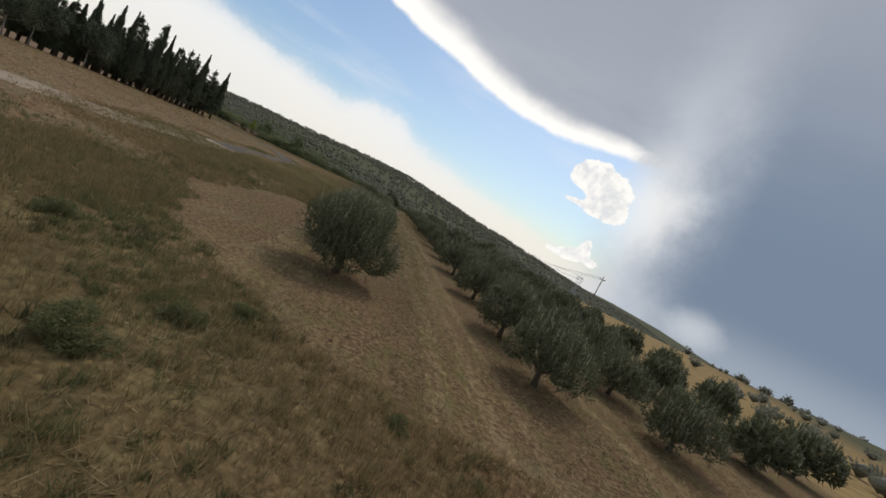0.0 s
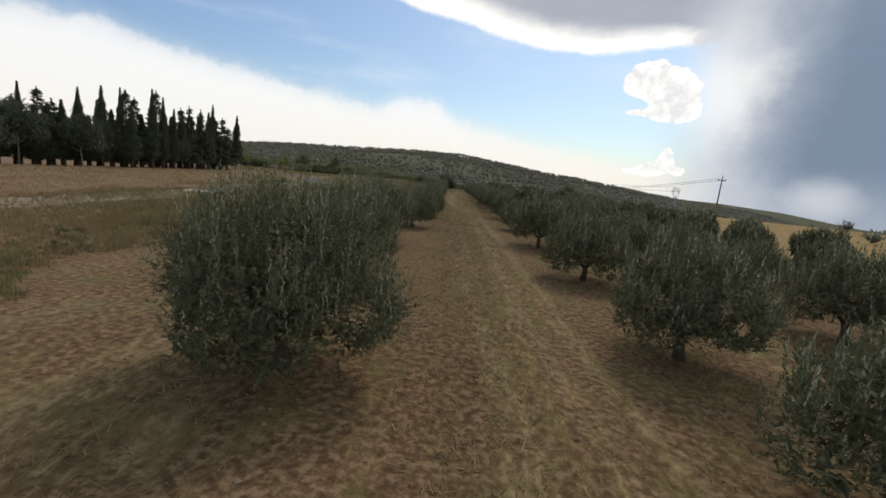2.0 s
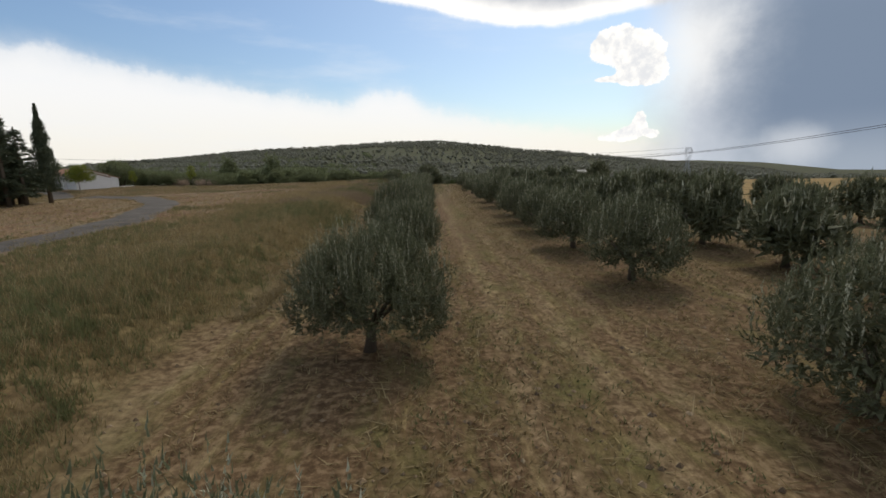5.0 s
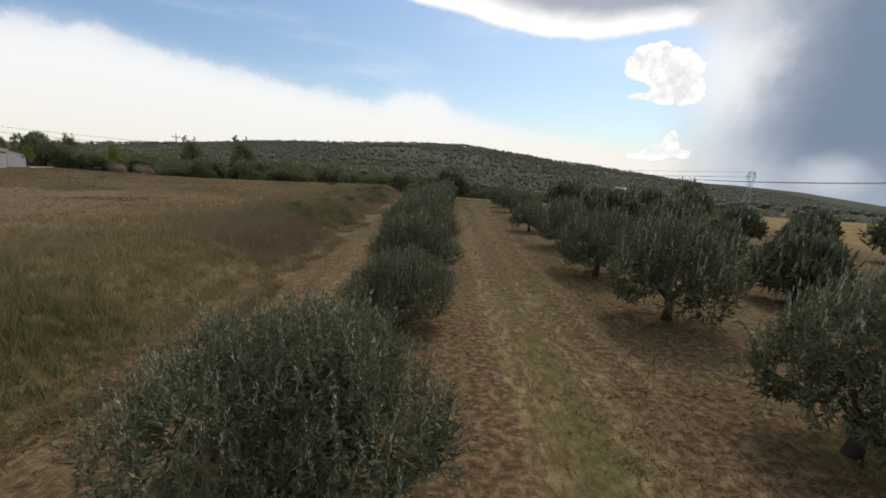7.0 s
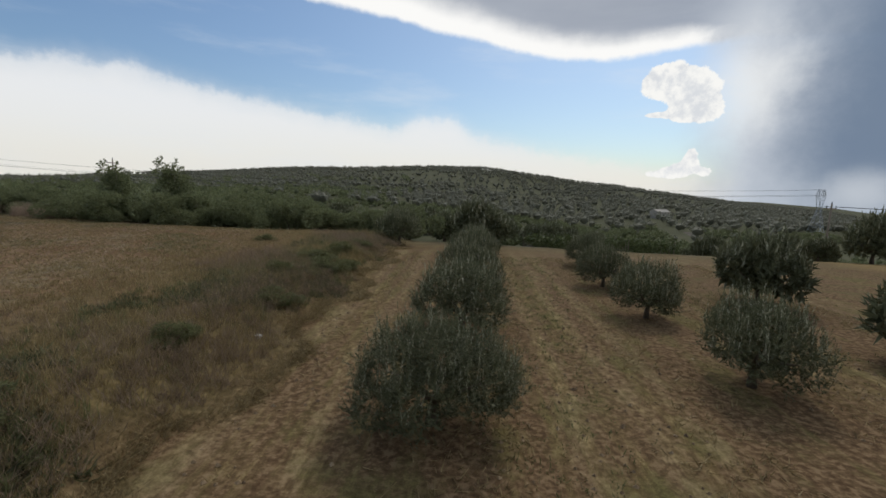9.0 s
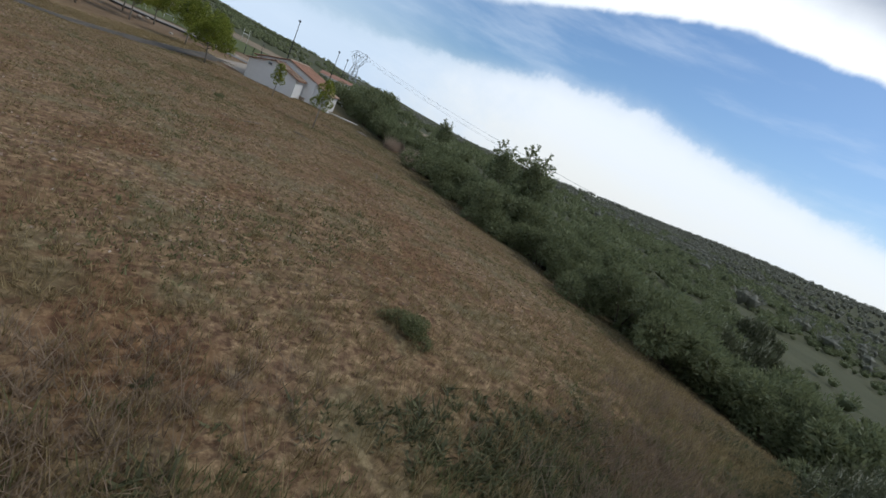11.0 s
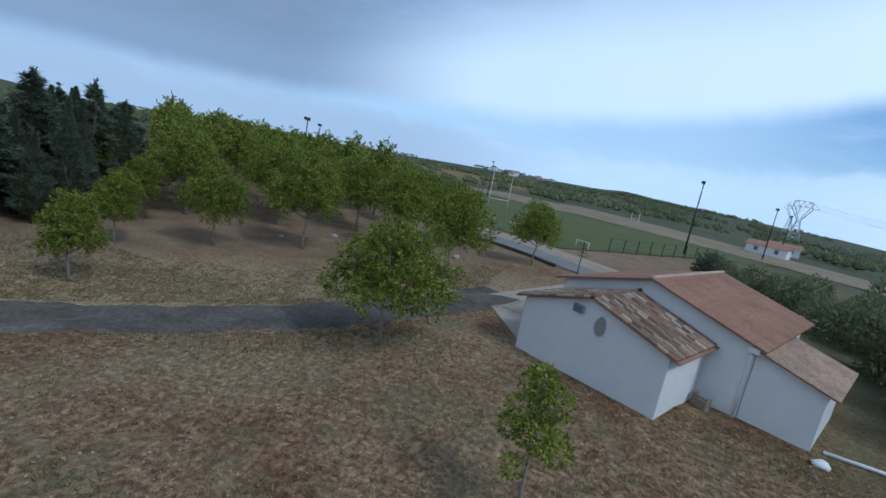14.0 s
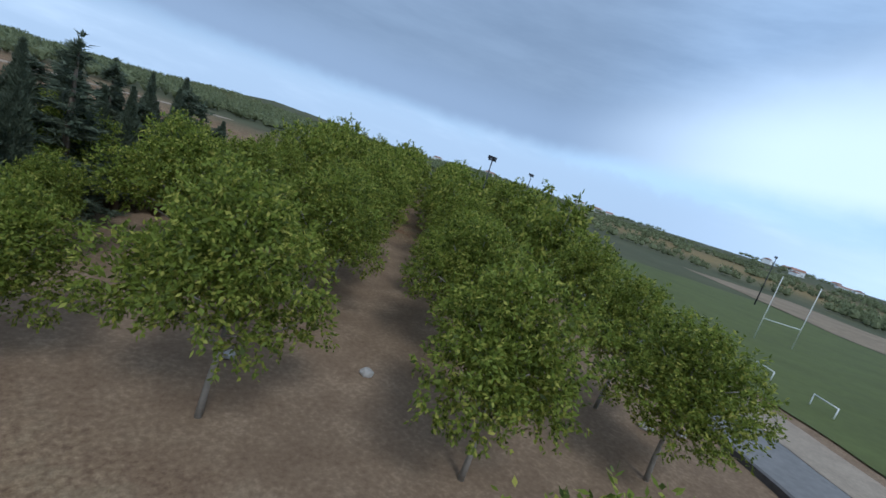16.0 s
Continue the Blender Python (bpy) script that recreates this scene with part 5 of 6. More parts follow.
def mast(x, y, high, label, steel="dark"):
    thing = empty("floodlight_mast", x, y)
    tagged(thing, label, "floodlight", "floodlight masts")
    part("pole", mesh_of("mast_pole", *tube_data([(0, 0, -0.2), (0, 0, high * 0.5), (0, 0, high)], [0.16, 0.12, 0.08], 8), MAT[steel], True), thing)
    part("bracket", soft_box("mast_bracket", -0.7, -0.06, high - 0.25, 0.7, 0.06, high - 0.13, MAT["dark"], 0.02), thing)
    for sx in (-0.62, 0.12):
        part("lamp_head", soft_box("lamp_head", sx, -0.34, high - 0.1, sx + 0.5, 0.1, high + 0.32, MAT["dark"], 0.05), thing)


for x, y, h in ((-140, 104, 12.5), (-176, 127, 12), (-205, 140, 12), (-150, 20, 12), (-205, 52, 12), (-118, 40, 11.5)):
    mast(x, y, h, "slim floodlight mast beside the sports pitch")

# ---------------------------------------------------------------- poles, pylons, wires


def utility_pole(x, y, high, turn):
    thing = empty("utility_pole", x, y, None, turn)
    tagged(thing, "wooden power pole with a crossarm in dry grass", "pole", "power poles")
    part("pole", mesh_of("utility_shaft", *tube_data([(0, 0, -0.4), (0, 0, high * 0.5), (0, 0, high)], [0.17, 0.14, 0.10], 8), MAT["wood"], True), thing)
    part("crossarm", soft_box("crossarm", -1.0, -0.06, high - 0.75, 1.0, 0.06, high - 0.60, MAT["wood"], 0.015), thing)
    for sx in (-0.9, 0.0, 0.9):
        part("insulator", mesh_of("insulator", *tube_data([(sx, 0, high - 0.6 if sx else high), (sx, 0, high - 0.3 if sx else high + 0.3)], [0.07, 0.05], 6), MAT["glass"]), thing)


utility_pole(54.3, 27.5, 11.0, 20)
utility_pole(50.2, 113.5, 8.8, 20)
utility_pole(-66.0, 131.0, 9.0, 60)


def pylon(x, y, high, turn):
    """A lattice tower with a horned head."""
    thing = empty("pylon", x, y, None, turn)
    tagged(thing, "grey steel lattice power pylon with a horned head", "pylon", "pylons")
    bars, w0, w1, hw = [], high * 0.13, high * 0.035, high * 0.55
    t = max(0.09, high * 0.006)

    def leg(sx, sy, f):
        k = w0 + (w1 - w0) * f
        return (sx * k, sy * k, hw * f)

    for sx in (-1, 1):
        for sy in (-1, 1):
            bars.append(tube_data([leg(sx, sy, 0), leg(sx, sy, 1)], [t, t * 0.8], 4))
    for k in range(6):
        f, e = k / 6, (k + 1) / 6
        for (a, b), (c, d) in (((-1, -1), (1, -1)), ((1, -1), (1, 1)), ((1, 1), (-1, 1)), ((-1, 1), (-1, -1))):
            bars.append(tube_data([leg(a, b, f), leg(c, d, e)], [t * 0.5] * 2, 4))
            bars.append(tube_data([leg(c, d, f), leg(a, b, e)], [t * 0.5] * 2, 4))
    part("tower", mesh_of("pylon_tower", *join_data(bars), MAT["steel"]), thing)
    head, hy = [], w1
    wide, top = high * 0.20, high
    for sy in (-hy, hy):
        for sx in (-1, 1):
            head.append(tube_data([(sx * w1, sy, hw), (sx * wide, sy * 0.6, high * 0.83), (sx * wide * 0.8, sy * 0.4, top)], [t * 0.8] * 3, 4))
            head.append(tube_data([(sx * w1 * 0.2, sy, hw * 1.02), (sx * wide * 0.72, sy * 0.6, high * 0.86)], [t * 0.6] * 2, 4))
            head.append(tube_data([(sx * wide * 0.95, sy * 0.6, high * 0.82), (sx * wide * 1.55, 0, high * 0.88)], [t * 0.6] * 2, 4))
            head.append(tube_data([(sx * wide * 0.8, sy * 0.4, top), (sx * wide * 1.55, 0, high * 0.88)], [t * 0.5] * 2, 4))
        head.append(tube_data([(-wide * 0.8, sy * 0.4, top), (wide * 0.8, sy * 0.4, top)], [t * 0.7] * 2, 4))
        head.append(tube_data([(-wide * 0.95, sy * 0.6, high * 0.87), (wide * 0.95, sy * 0.6, high * 0.87)], [t * 0.6] * 2, 4))
        for k in range(6):
            a, b = -1 + k / 3, -1 + (k + 1) / 3
            head.append(tube_data([(a * wide * 0.85, sy * 0.5, top if k % 2 else high * 0.87), (b * wide * 0.85, sy * 0.5, high * 0.87 if k % 2 else top)], [t * 0.4] * 2, 4))
    part("head", mesh_of("pylon_head", *join_data(head), MAT["steel"]), thing)
    return ground_at(x, y) + high


top_a = pylon(178.6, 284.5, 22.0, 35)
top_b = pylon(-470, 236, 33.0, 80)
pylon(-760, 330, 36.0, 80)


def wire(a, b, sag, label):
    pts = [tuple(np.array(a) * (1 - t) + np.array(b) * t - np.array([0, 0, sag * 4 * t * (1 - t)])) for t in np.linspace(0, 1, 40)]
    tagged(new("power_line", mesh_of("power_line", *tube_data(pts, [0.03] * 40, 4), MAT["dark"])), label, "cable", "power lines")


for o, dz in ((-5.5, -2.6), (0, -3.0), (5.5, -2.6), (-2.5, 0.0), (2.5, 0.0)):
    wire((178.6 + o * 0.8, 284.5 + o * 0.55, top_a + dz), (-470 + o * 0.3, 236 + o, top_b + dz), 14, "thin dark power line strung between pylons")
for o in (-0.9, 0.9):
    wire((54.3 + o, 27.5, ground_at(54.3, 27.5) + 10.6), (50.2 + o, 113.5, ground_at(50.2, 113.5) + 8.4), 1.2, "thin dark wire between wooden poles")

# small houses far out on the plain and one behind the clubhouse
def far_house(x, y, wide, deep, high, turn, label, walls="plaster", roofing="brick_red"):
    house_far = empty("house", x, y, None, turn)
    tagged(house_far, label, "house", "houses on the plain")
    part("wall", soft_box("house_wall", -wide / 2, -deep / 2, -0.5, wide / 2, deep / 2, high, MAT[walls], 0.05), house_far)
    e, h = 0.4, deep * 0.22
    v = [(-wide / 2 - e, -deep / 2 - e, high), (wide / 2 + e, -deep / 2 - e, high), (wide / 2 + e, deep / 2 + e, high), (-wide / 2 - e, deep / 2 + e, high), (-wide / 2 - e, 0, high + h), (wide / 2 + e, 0, high + h)]
    part("roof", mesh_of("house_roof", v, [(0, 1, 5, 4), (2, 3, 4, 5), (0, 4, 3), (1, 2, 5), (3, 2, 1, 0)], MAT[roofing]), house_far)
    for k in range(max(2, int(wide / 4))):
        wx = -wide / 2 + (k + 0.5) * wide / max(2, int(wide / 4))
        part("window", soft_box("house_window", wx - 0.5, -deep / 2 - 0.05, 1.0, wx + 0.5, -deep / 2 + 0.05, 2.2, MAT["glass"], 0.01), house_far)


far_house(-205, 137, 10, 6, 2.6, 62, "low white outbuilding with a faded red roof")
far_house(-232, 150, 9, 6, 2.6, 70, "low white outbuilding with a faded red roof")
far_house(131, 357, 10.0, 7.5, 4.6, 20, "small pale stone hut among trees in the valley", "stone", "stone")
rv = np.random.default_rng(77)
for k in range(18):
    a, d = radians(rv.uniform(-150, -88)), rv.uniform(650, 1100)
    far_house(-80 + d * math.sin(a), 80 + d * math.cos(a), rv.uniform(9, 22), rv.uniform(7, 11), rv.uniform(3, 6.5), rv.uniform(0, 180), "small pale house far out on the plain")

# valley road with a steel guard rail
VALLEY = [(58, 96), (66, 128), (73.5, 158.7), (82, 192), (90.4, 225), (104, 270)]
strip("valley_road", [(x + 3.2, y - 1.2) for x, y in VALLEY], 5.0, 0.08, MAT["road"], "grey country road running through the valley", "road", wobble=0.1, seed=4)
rail = empty("guard_rail", 66, 128)
base = rail.matrix_basis.translation
tagged(rail, "galvanised steel guard rail on short posts along the valley road", "barrier")
pts = np.array(VALLEY[1:5], float)
along = np.concatenate([[0], np.cumsum(np.linalg.norm(np.diff(pts, axis=0), axis=1))])
stations = np.arange(0, along[-1], 4.0)
rx, ry = np.interp(stations, along, pts[:, 0]), np.interp(stations, along, pts[:, 1])
rz = land(rx, ry) + 0.35
post_mesh = soft_box("rail_post", -0.06, -0.06, -0.7, 0.06, 0.06, 0.72, MAT["steel"], 0.01)
for k in range(len(rx)):
    ob = part("post", post_mesh, rail)
    ob.location = (rx[k] - base.x, ry[k] - base.y, rz[k] - base.z)
for k in range(len(rx) - 1):
    a, b = Vector((rx[k] - base.x, ry[k] - base.y, rz[k] - base.z)), Vector((rx[k + 1] - base.x, ry[k + 1] - base.y, rz[k + 1] - base.z))
    side = (b - a).cross(Vector((0, 0, 1))).normalized()
    rings = [(0.14, 0.40), (0.20, 0.48), (0.14, 0.56), (0.20, 0.66), (0.14, 0.78)]
    v = [p - side * o + Vector((0, 0, h)) for p in (a, b - (b - a) * 0.004) for o, h in rings] + [p - side * 0.10 + Vector((0, 0, h)) for p in (a, b - (b - a) * 0.004) for h in (0.40, 0.78)]
    f = [(j, j + 1, j + 6, j + 5) for j in range(4)] + [(10, 12, 13, 11), (10, 0, 5, 12), (4, 11, 13, 9)]
    part("beam", mesh_of("rail_beam", v, f, MAT["steel"]), rail)

# vines on the slope below the rows
def vine_row(x0, y0, x1, y1, seed):
    """A trellised row: posts, a wire and a leafy hedge on it."""
    r = np.random.default_rng(seed)
    row = empty("vine_row", x0, y0)
    tagged(row, "trained row of green vines on short posts", "vines", "vine rows")
    base = row.matrix_basis.translation
    long = math.hypot(x1 - x0, y1 - y0)
    n = int(long * 60)
    t, a = r.uniform(0, 1, n), r.uniform(0, 6.283, n)
    swell = 0.8 + 0.35 * np.sin(t * long * 1.9 + seed) + 0.2 * np.sin(t * long * 4.3)
    px, py = x0 + (x1 - x0) * t + np.cos(a) * 0.42 * swell, y0 + (y1 - y0) * t + np.sin(a) * 0.42 * swell
    pz = land(px, py) + 0.55 + r.uniform(0, 1.0, n) * swell
    at = np.stack([px - base.x, py - base.y, pz - base.z], 1)
    v, f = leaves(r, at, r.normal(size=(n, 3)) + np.array([0, 0, 0.3]), 0.30, 0.22, 4)
    part("foliage", mesh_of("vine_foliage", v, f, MAT["vine"]), row)
    for k in range(int(long / 6) + 1):
        x, y = x0 + (x1 - x0) * k * 6 / long, y0 + (y1 - y0) * k * 6 / long
        ob = part("post", vine_post, row)
        ob.location = (x - base.x, y - base.y, ground_at(x, y) - base.z)


vine_post = soft_box("vine_post", -0.04, -0.04, -0.2, 0.04, 0.04, 1.5, MAT["wood"], 0.008)
for k in range(9):
    vine_row(7.5 + 0.5 * k, 104 + 2.3 * k, 24.5 + 1.1 * k, 101 + 2.3 * k, 130 + k)

# field stones
for k, (x, y, s) in enumerate(((-89, 66, 0.3), (-101, 73, 0.35), (-102.6, 74, 0.32), (-6.5, 64, 0.12), (-3.4, 10.5, 0.12), (-84, 64, 0.25), (-90.5, 77.5, 0.3))):
    bv, bf = ball((0, 0, s * 0.4), s, 0.7, np.random.default_rng(70 + k), 0.18)
    ob = new("stone", mesh_of("stone", bv, bf, MAT["stone"]))
    ob.matrix_basis = pose(x, y, ground_at(x, y), 0, 0, 40 * k)
    tagged(ob, "pale rounded field stone in dry grass", "stone", "field stones")


# ---------------------------------------------------------------- grass
def grass(name, seed, count, area, blades, tall, wide, mat, label, keep=None, lay=0.35):
    """Tufts of thin blades over an area (x0, x1, y0, y1)."""
    r = np.random.default_rng(seed)
    x, y = r.uniform(area[0], area[1], count * 3), r.uniform(area[2], area[3], count * 3)
    ok = keep(x, y, r) if keep else np.ones(len(x), bool)
    x, y = x[ok][:count], y[ok][:count]
    n = len(x)
    size = r.uniform(0.5, 1.3, n)
    px, py = np.repeat(x, blades) + r.normal(size=n * blades) * 0.09, np.repeat(y, blades) + r.normal(size=n * blades) * 0.09
    h = tall * np.repeat(size, blades) * r.uniform(0.5, 1.2, n * blades)
    lean = r.normal(size=(n * blades, 2)) * lay * h[:, None]
    turn = r.uniform(0, math.pi, n * blades)
    dx, dy = np.cos(turn) * wide * 0.5, np.sin(turn) * wide * 0.5
    z = land(px, py)
    a = np.stack([px - dx, py - dy, z - 0.02], 1)
    b = np.stack([px + dx, py + dy, z - 0.02], 1)
    c = np.stack([px + lean[:, 0], py + lean[:, 1], z + h], 1)
    v = np.stack([a, b, c], 1).reshape(-1, 3)
    return tagged(new(name, mesh_of(name, v, np.arange(len(v)).reshape(-1, 3), mat)), label, "grass", kind="stuff")


def blotch(x, y, k=0.35):
    return np.sin(x * k + 1.7 * np.sin(y * k * 0.6)) + np.cos(y * k * 0.8 + 1.3 * np.sin(x * k * 0.7))


def off_road(x, y):
    out = np.ones(len(x), bool)
    for (ax, ay), (bx, by) in zip(ROAD[:-1], ROAD[1:]):
        t = np.clip(((x - ax) * (bx - ax) + (y - ay) * (by - ay)) / ((bx - ax) ** 2 + (by - ay) ** 2), 0, 1)
        out &= np.hypot(x - ax - t * (bx - ax), y - ay - t * (by - ay)) > 1.9
    return out


grass("bank_grass", 81, 21000, (-22, -4.8, -24, 100), 11, 0.28, 0.02, MAT["straw_pale"], "tall dry yellow grass on the bank", lambda x, y, r: r.uniform(size=len(x)) < sm(-22, -7, x) * sm(0.3, -1.6, x - west_edge(y)))
grass("bank_weeds", 82, 5500, (-13, -4.8, -20, 98), 14, 0.34, 0.024, MAT["weed"], "green weeds and brambles on the bank", lambda x, y, r: (blotch(x, y) + r.normal(size=len(x)) * 0.9 > 0.2) & (r.uniform(size=len(x)) < sm(97, 84, y)) & (r.uniform(size=len(x)) < sm(-13, -9, x) * sm(0.1, -1.0, x - west_edge(y))))
grass("bank_stalks", 79, 2600, (-15, -4.9, -20, 98), 9, 0.62, 0.018, MAT["straw_pale"], "tall pale dead stalks on the bank", lambda x, y, r: (blotch(x + 21, y, 0.6) + r.normal(size=len(x)) * 0.5 > 0.6) & (r.uniform(size=len(x)) < sm(-15, -9, x) * sm(0.1, -1.0, x - west_edge(y))))
grass("bank_bramble", 98, 4600, (-13, -5.2, 48, 98), 14, 0.17, 0.08, MAT["bramble"], "dark green bramble patches on the bank", lambda x, y, r: (blotch(x + 13, y, 0.55) + 0.5 * blotch(x, y + 7, 1.3) + r.normal(size=len(x)) * 0.4 > 0.55) & (r.uniform(size=len(x)) < sm(-13, -10, x) * sm(0.1, -0.9, x - west_edge(y))), lay=1.1)
grass("bank_dead_stems", 99, 6500, (-15, -5.2, 30, 98), 12, 0.40, 0.022, MAT["dead"], "brown dead weed stems on the bank", lambda x, y, r: (blotch(x - 5, y + 3, 0.5) + r.normal(size=len(x)) * 0.6 > 0.1) & (r.uniform(size=len(x)) < sm(-15, -10, x) * sm(0.1, -0.9, x - west_edge(y))), lay=0.6)
grass("windrow", 100, 9000, (-6.6, -4.4, 0, 90), 9, 0.13, 0.035, MAT["straw"], "pale raked straw along the foot of the bank", lambda x, y, r: np.abs(x - west_edge(y) - 0.35) < 0.3 + 0.15 * r.normal(size=len(x)), lay=1.6)
grass("verge_grass", 83, 17000, (-26, 6, -80, -8), 8, 0.24, 0.026, MAT["straw"], "dry grass on the verge", lambda x, y, r: (blotch(x, y, 0.28) + r.normal(size=len(x)) * 0.6 > -0.2) & off_road(x, y) & (x < west_edge(y) - 0.2))
grass("verge_weeds", 84, 13000, (-24, -2.5, -78, 30), 11, 0.22, 0.025, MAT["weed"], "low green weeds on the verge", lambda x, y, r: (blotch(x + 40, y, 0.3) + r.normal(size=len(x)) * 0.5 > -0.1) & off_road(x, y) & (x < west_edge(y)))
grass("lane_straw", 85, 34000, (-4.2, 20, -80, 88), 5, 0.11, 0.04, MAT["straw"], "mown straw lying between the olive rows", lambda x, y, r: blotch(x * 3, y * 0.2) + r.normal(size=len(x)) * 0.8 > 0.1, lay=1.9)
grass("lane_weeds", 86, 9000, (-4.2, 22, -80, 88), 6, 0.09, 0.04, MAT["weed"], "sparse green weeds between the olive rows", lambda x, y, r: blotch(x * 2, y * 0.25) + r.normal(size=len(x)) * 0.4 > 0.8, lay=0.8)
grass("field_straw", 87, 34000, (-72, -14, 58, 103), 6, 0.10, 0.045, MAT["straw"], "short dry stubble in the field", lambda x, y, r: off_road(x, y), lay=1.2)
grass("field_weeds", 88, 9000, (-72, -11, 50, 103), 7, 0.10, 0.05, MAT["weed"], "patches of low grey-green weeds in the field", lambda x, y, r: (blotch(x, y, 0.5) + r.normal(size=len(x)) * 0.3 > 0.75) & off_road(x, y), lay=0.7)
grass("far_field_straw", 89, 10000, (-60, -12, -40, 52), 6, 0.16, 0.05, MAT["straw_pale"], "dry grass across the upper field", lambda x, y, r: off_road(x, y), lay=0.6)
grass("hedge_reeds", 90, 1900, (-64, -51, 102.4, 105.6), 12, 1.35, 0.035, MAT["reed"], "dry reddish reeds in front of the hedge", lambda x, y, r: (blotch(x, y, 1.4) + r.normal(size=len(x)) * 0.5 > 0.5) & (r.uniform(size=len(x)) < sm(-50.5, -54, x)), lay=0.35)
r = np.random.default_rng(91)
n = 26000
x, y = r.uniform(-72, -16, n), r.uniform(56, 103, n)
ok = off_road(x, y) & (blotch(x, y, 0.6) + r.normal(size=n) > -0.6)
x, y = x[ok], y[ok]
v, f = leaves(r, np.stack([x, y, land(x, y) + 0.03], 1), np.stack([r.normal(size=len(x)), r.normal(size=len(x)), r.normal(size=len(x)) * 0.15 + 0.1], 1), 0.10, 0.055)
tagged(new("fallen_leaves", mesh_of("fallen_leaves", v, f, MAT["litter"])), "pale fallen leaves scattered over the field", "leaves", kind="stuff")
# dead branches lying in the field
for k, (x, y, turn) in enumerate(((-41.5, 86.2, 20), (-43.2, 90.6, 75), (-39.0, 82.4, 130), (-46.5, 93.4, 10), (-36.2, 91.0, 155), (-55.5, 92.8, 60))):
    r = np.random.default_rng(120 + k)
    bits = [tube_data([(-0.9, 0, 0.05), (-0.2, 0.12, 0.10), (0.5, 0.05, 0.08), (1.1, 0.25, 0.14)], [0.03, 0.028, 0.02, 0.008], 5)]
    for j in range(4):
        a = r.uniform(-0.6, 0.9)
        bits.append(tube_data([(a, 0.08, 0.09), (a + 0.25, 0.08 + r.uniform(-0.35, 0.35), 0.16)], [0.014, 0.005], 4))
    ob = new("dead_branch", mesh_of("dead_branch", *join_data(bits), MAT["wood"], True))
    ob.matrix_basis = pose(x, y, ground_at(x, y), 0, 0, turn)
    tagged(ob, "dry grey fallen branch lying in the field", "branch", "dead branches")
grass("strip_straw", 92, 15000, (-90, -50, 50, 82), 6, 0.09, 0.045, MAT["straw"], "pale mown straw beside the gravel lane", lambda x, y, r: off_road(x, y) & (np.abs(-(x + 69) * 0.66 - (y - 75.9) * 0.75 - 5.0) < 4.0 + r.normal(size=len(x))), lay=1.4)
grass("meadow_tufts", 93, 5200, (-18, 7, -80, -14), 16, 0.42, 0.016, MAT["straw"], "tall dry grass tufts with seed heads in the meadow", lambda x, y, r: (blotch(x, y, 0.5) + r.normal(size=len(x)) * 0.7 > 0.1) & off_road(x, y) & (x < west_edge(y) - 0.3), lay=0.3)
grass("meadow_dark_weeds", 101, 1500, (-16, 8, -80, -30), 22, 0.26, 0.035, MAT["bramble"], "dark green weed patches in the meadow", lambda x, y, r: (blotch(x + 3, y + 5, 0.9) + 0.6 * blotch(x, y, 2.1) + r.normal(size=len(x)) * 0.2 > 1.2) & (x < west_edge(y) - 0.2), lay=0.6)
grass("meadow_weeds", 94, 2200, (-15, 6, -78, -5), 20, 0.30, 0.03, MAT["weed"], "green weed clumps in the meadow", lambda x, y, r: (blotch(x + 9, y, 0.7) + 0.5 * sm(-11, -5, x) + r.normal(size=len(x)) * 0.2 > 0.9) & (x < west_edge(y) - 0.2), lay=0.5)


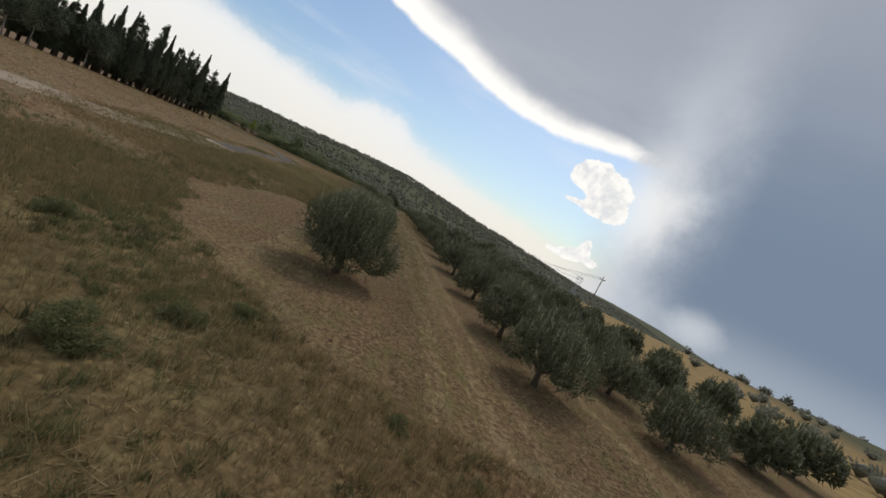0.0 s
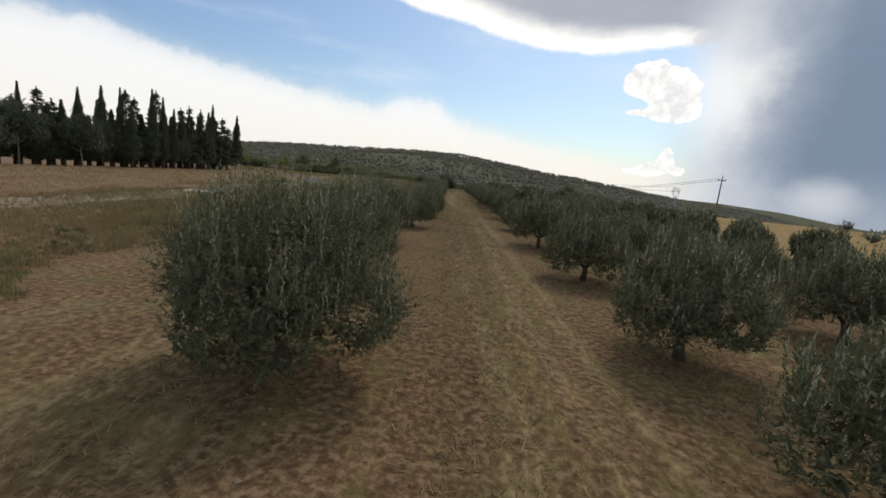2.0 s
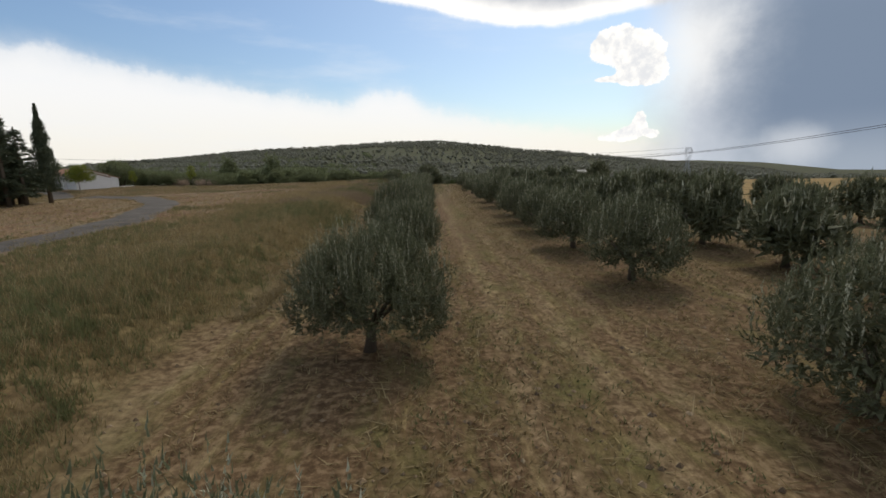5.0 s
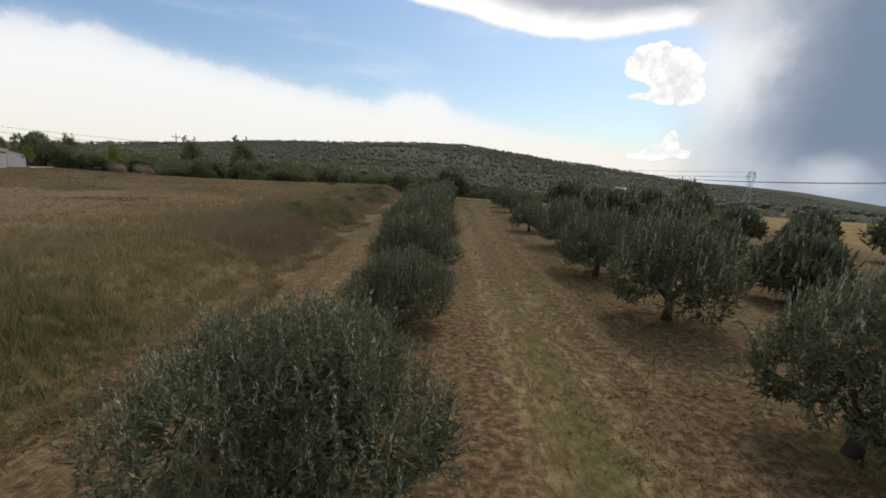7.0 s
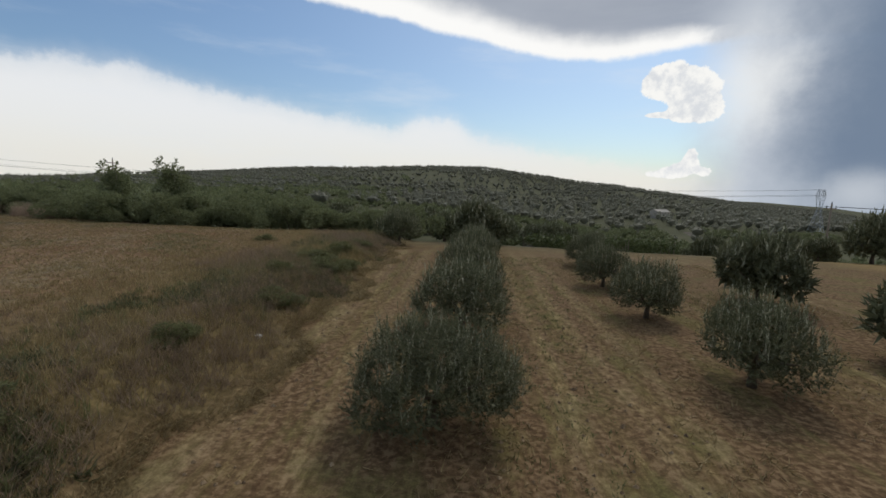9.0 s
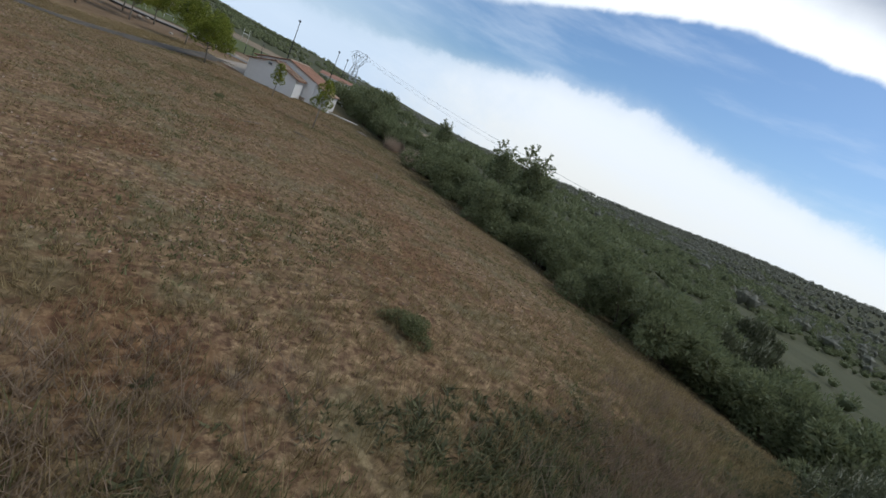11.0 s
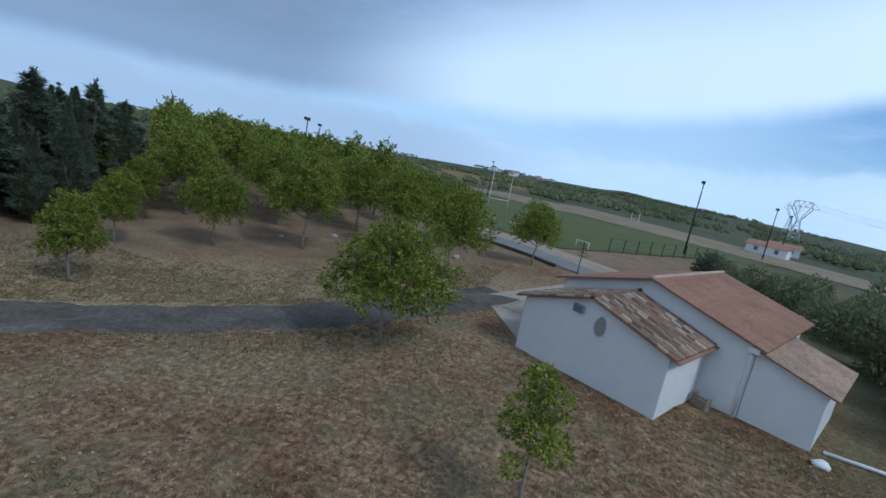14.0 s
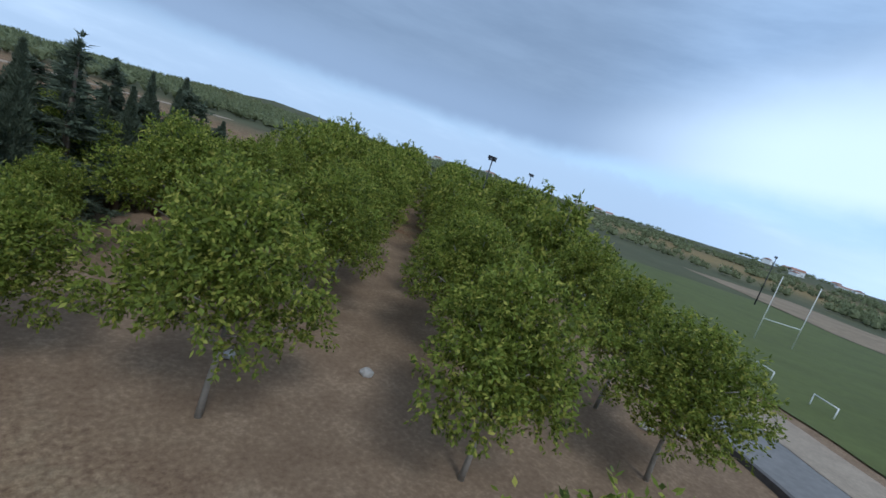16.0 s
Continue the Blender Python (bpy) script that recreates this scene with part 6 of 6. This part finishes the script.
def near_road(x, y, a, b):
    out = np.full(len(x), 99.0)
    for (ax, ay), (bx, by) in zip(ROAD[:-1], ROAD[1:]):
        t = np.clip(((x - ax) * (bx - ax) + (y - ay) * (by - ay)) / ((bx - ax) ** 2 + (by - ay) ** 2), 0, 1)
        out = np.minimum(out, np.hypot(x - ax - t * (bx - ax), y - ay - t * (by - ay)))
    return (out > a) & (out < b)


grass("road_edge_grass", 95, 16000, (-84, -14, -20, 86), 8, 0.13, 0.035, MAT["straw"], "dry grass creeping over the edges of the lane", lambda x, y, r: near_road(x, y, 1.3, 2.7) & (blotch(x, y, 1.1) + r.normal(size=len(x)) * 0.6 > 0), lay=0.9)
# loose gravel along the lane
r = np.random.default_rng(96)
x, y = r.uniform(-84, -40, 90000), r.uniform(46, 86, 90000)
ok = near_road(x, y, 1.2, 2.4)
x, y = x[ok][:5000], y[ok][:5000]
n, k = len(x), r.uniform(0.012, 0.035, len(x))
c = np.stack([x, y, land(x, y) + 0.05], 1)
corner = np.array([(1, 0, 0), (0, 1, 0), (-1, 0, 0), (0, -1, 0), (0, 0, 0.8)], float)
v = (c[:, None] + corner[None] * k[:, None, None] * r.uniform(0.6, 1.3, (n, 5, 1))).reshape(-1, 3)
f = [(5 * i + a, 5 * i + b, 5 * i + 4) for i in range(n) for a, b in ((0, 1), (1, 2), (2, 3), (3, 0))]
tagged(new("gravel", mesh_of("gravel", v, f, MAT["road"])), "loose grey gravel along the lane edges", "gravel", kind="stuff")
# clods and chaff turned up in the lanes between the rows
r = np.random.default_rng(97)
x, y = r.uniform(-5.5, 15.5, 16000), r.uniform(-64, 86, 16000)
ok = blotch(x * 2.2, y * 0.3) + r.normal(size=len(x)) * 0.9 > 0.3
x, y = x[ok], y[ok]
n, k = len(x), r.uniform(0.02, 0.075, len(x))
c = np.stack([x, y, land(x, y) + 0.005], 1)
v = (c[:, None] + corner[None] * k[:, None, None] * r.uniform(0.6, 1.4, (n, 5, 1))).reshape(-1, 3)
f = [(5 * i + a, 5 * i + b, 5 * i + 4) for i in range(n) for a, b in ((0, 1), (1, 2), (2, 3), (3, 0))]
tagged(new("clods", mesh_of("clods", v, f, MAT["clod"])), "dry clods of earth and chaff in the orchard lanes", "soil", kind="stuff")
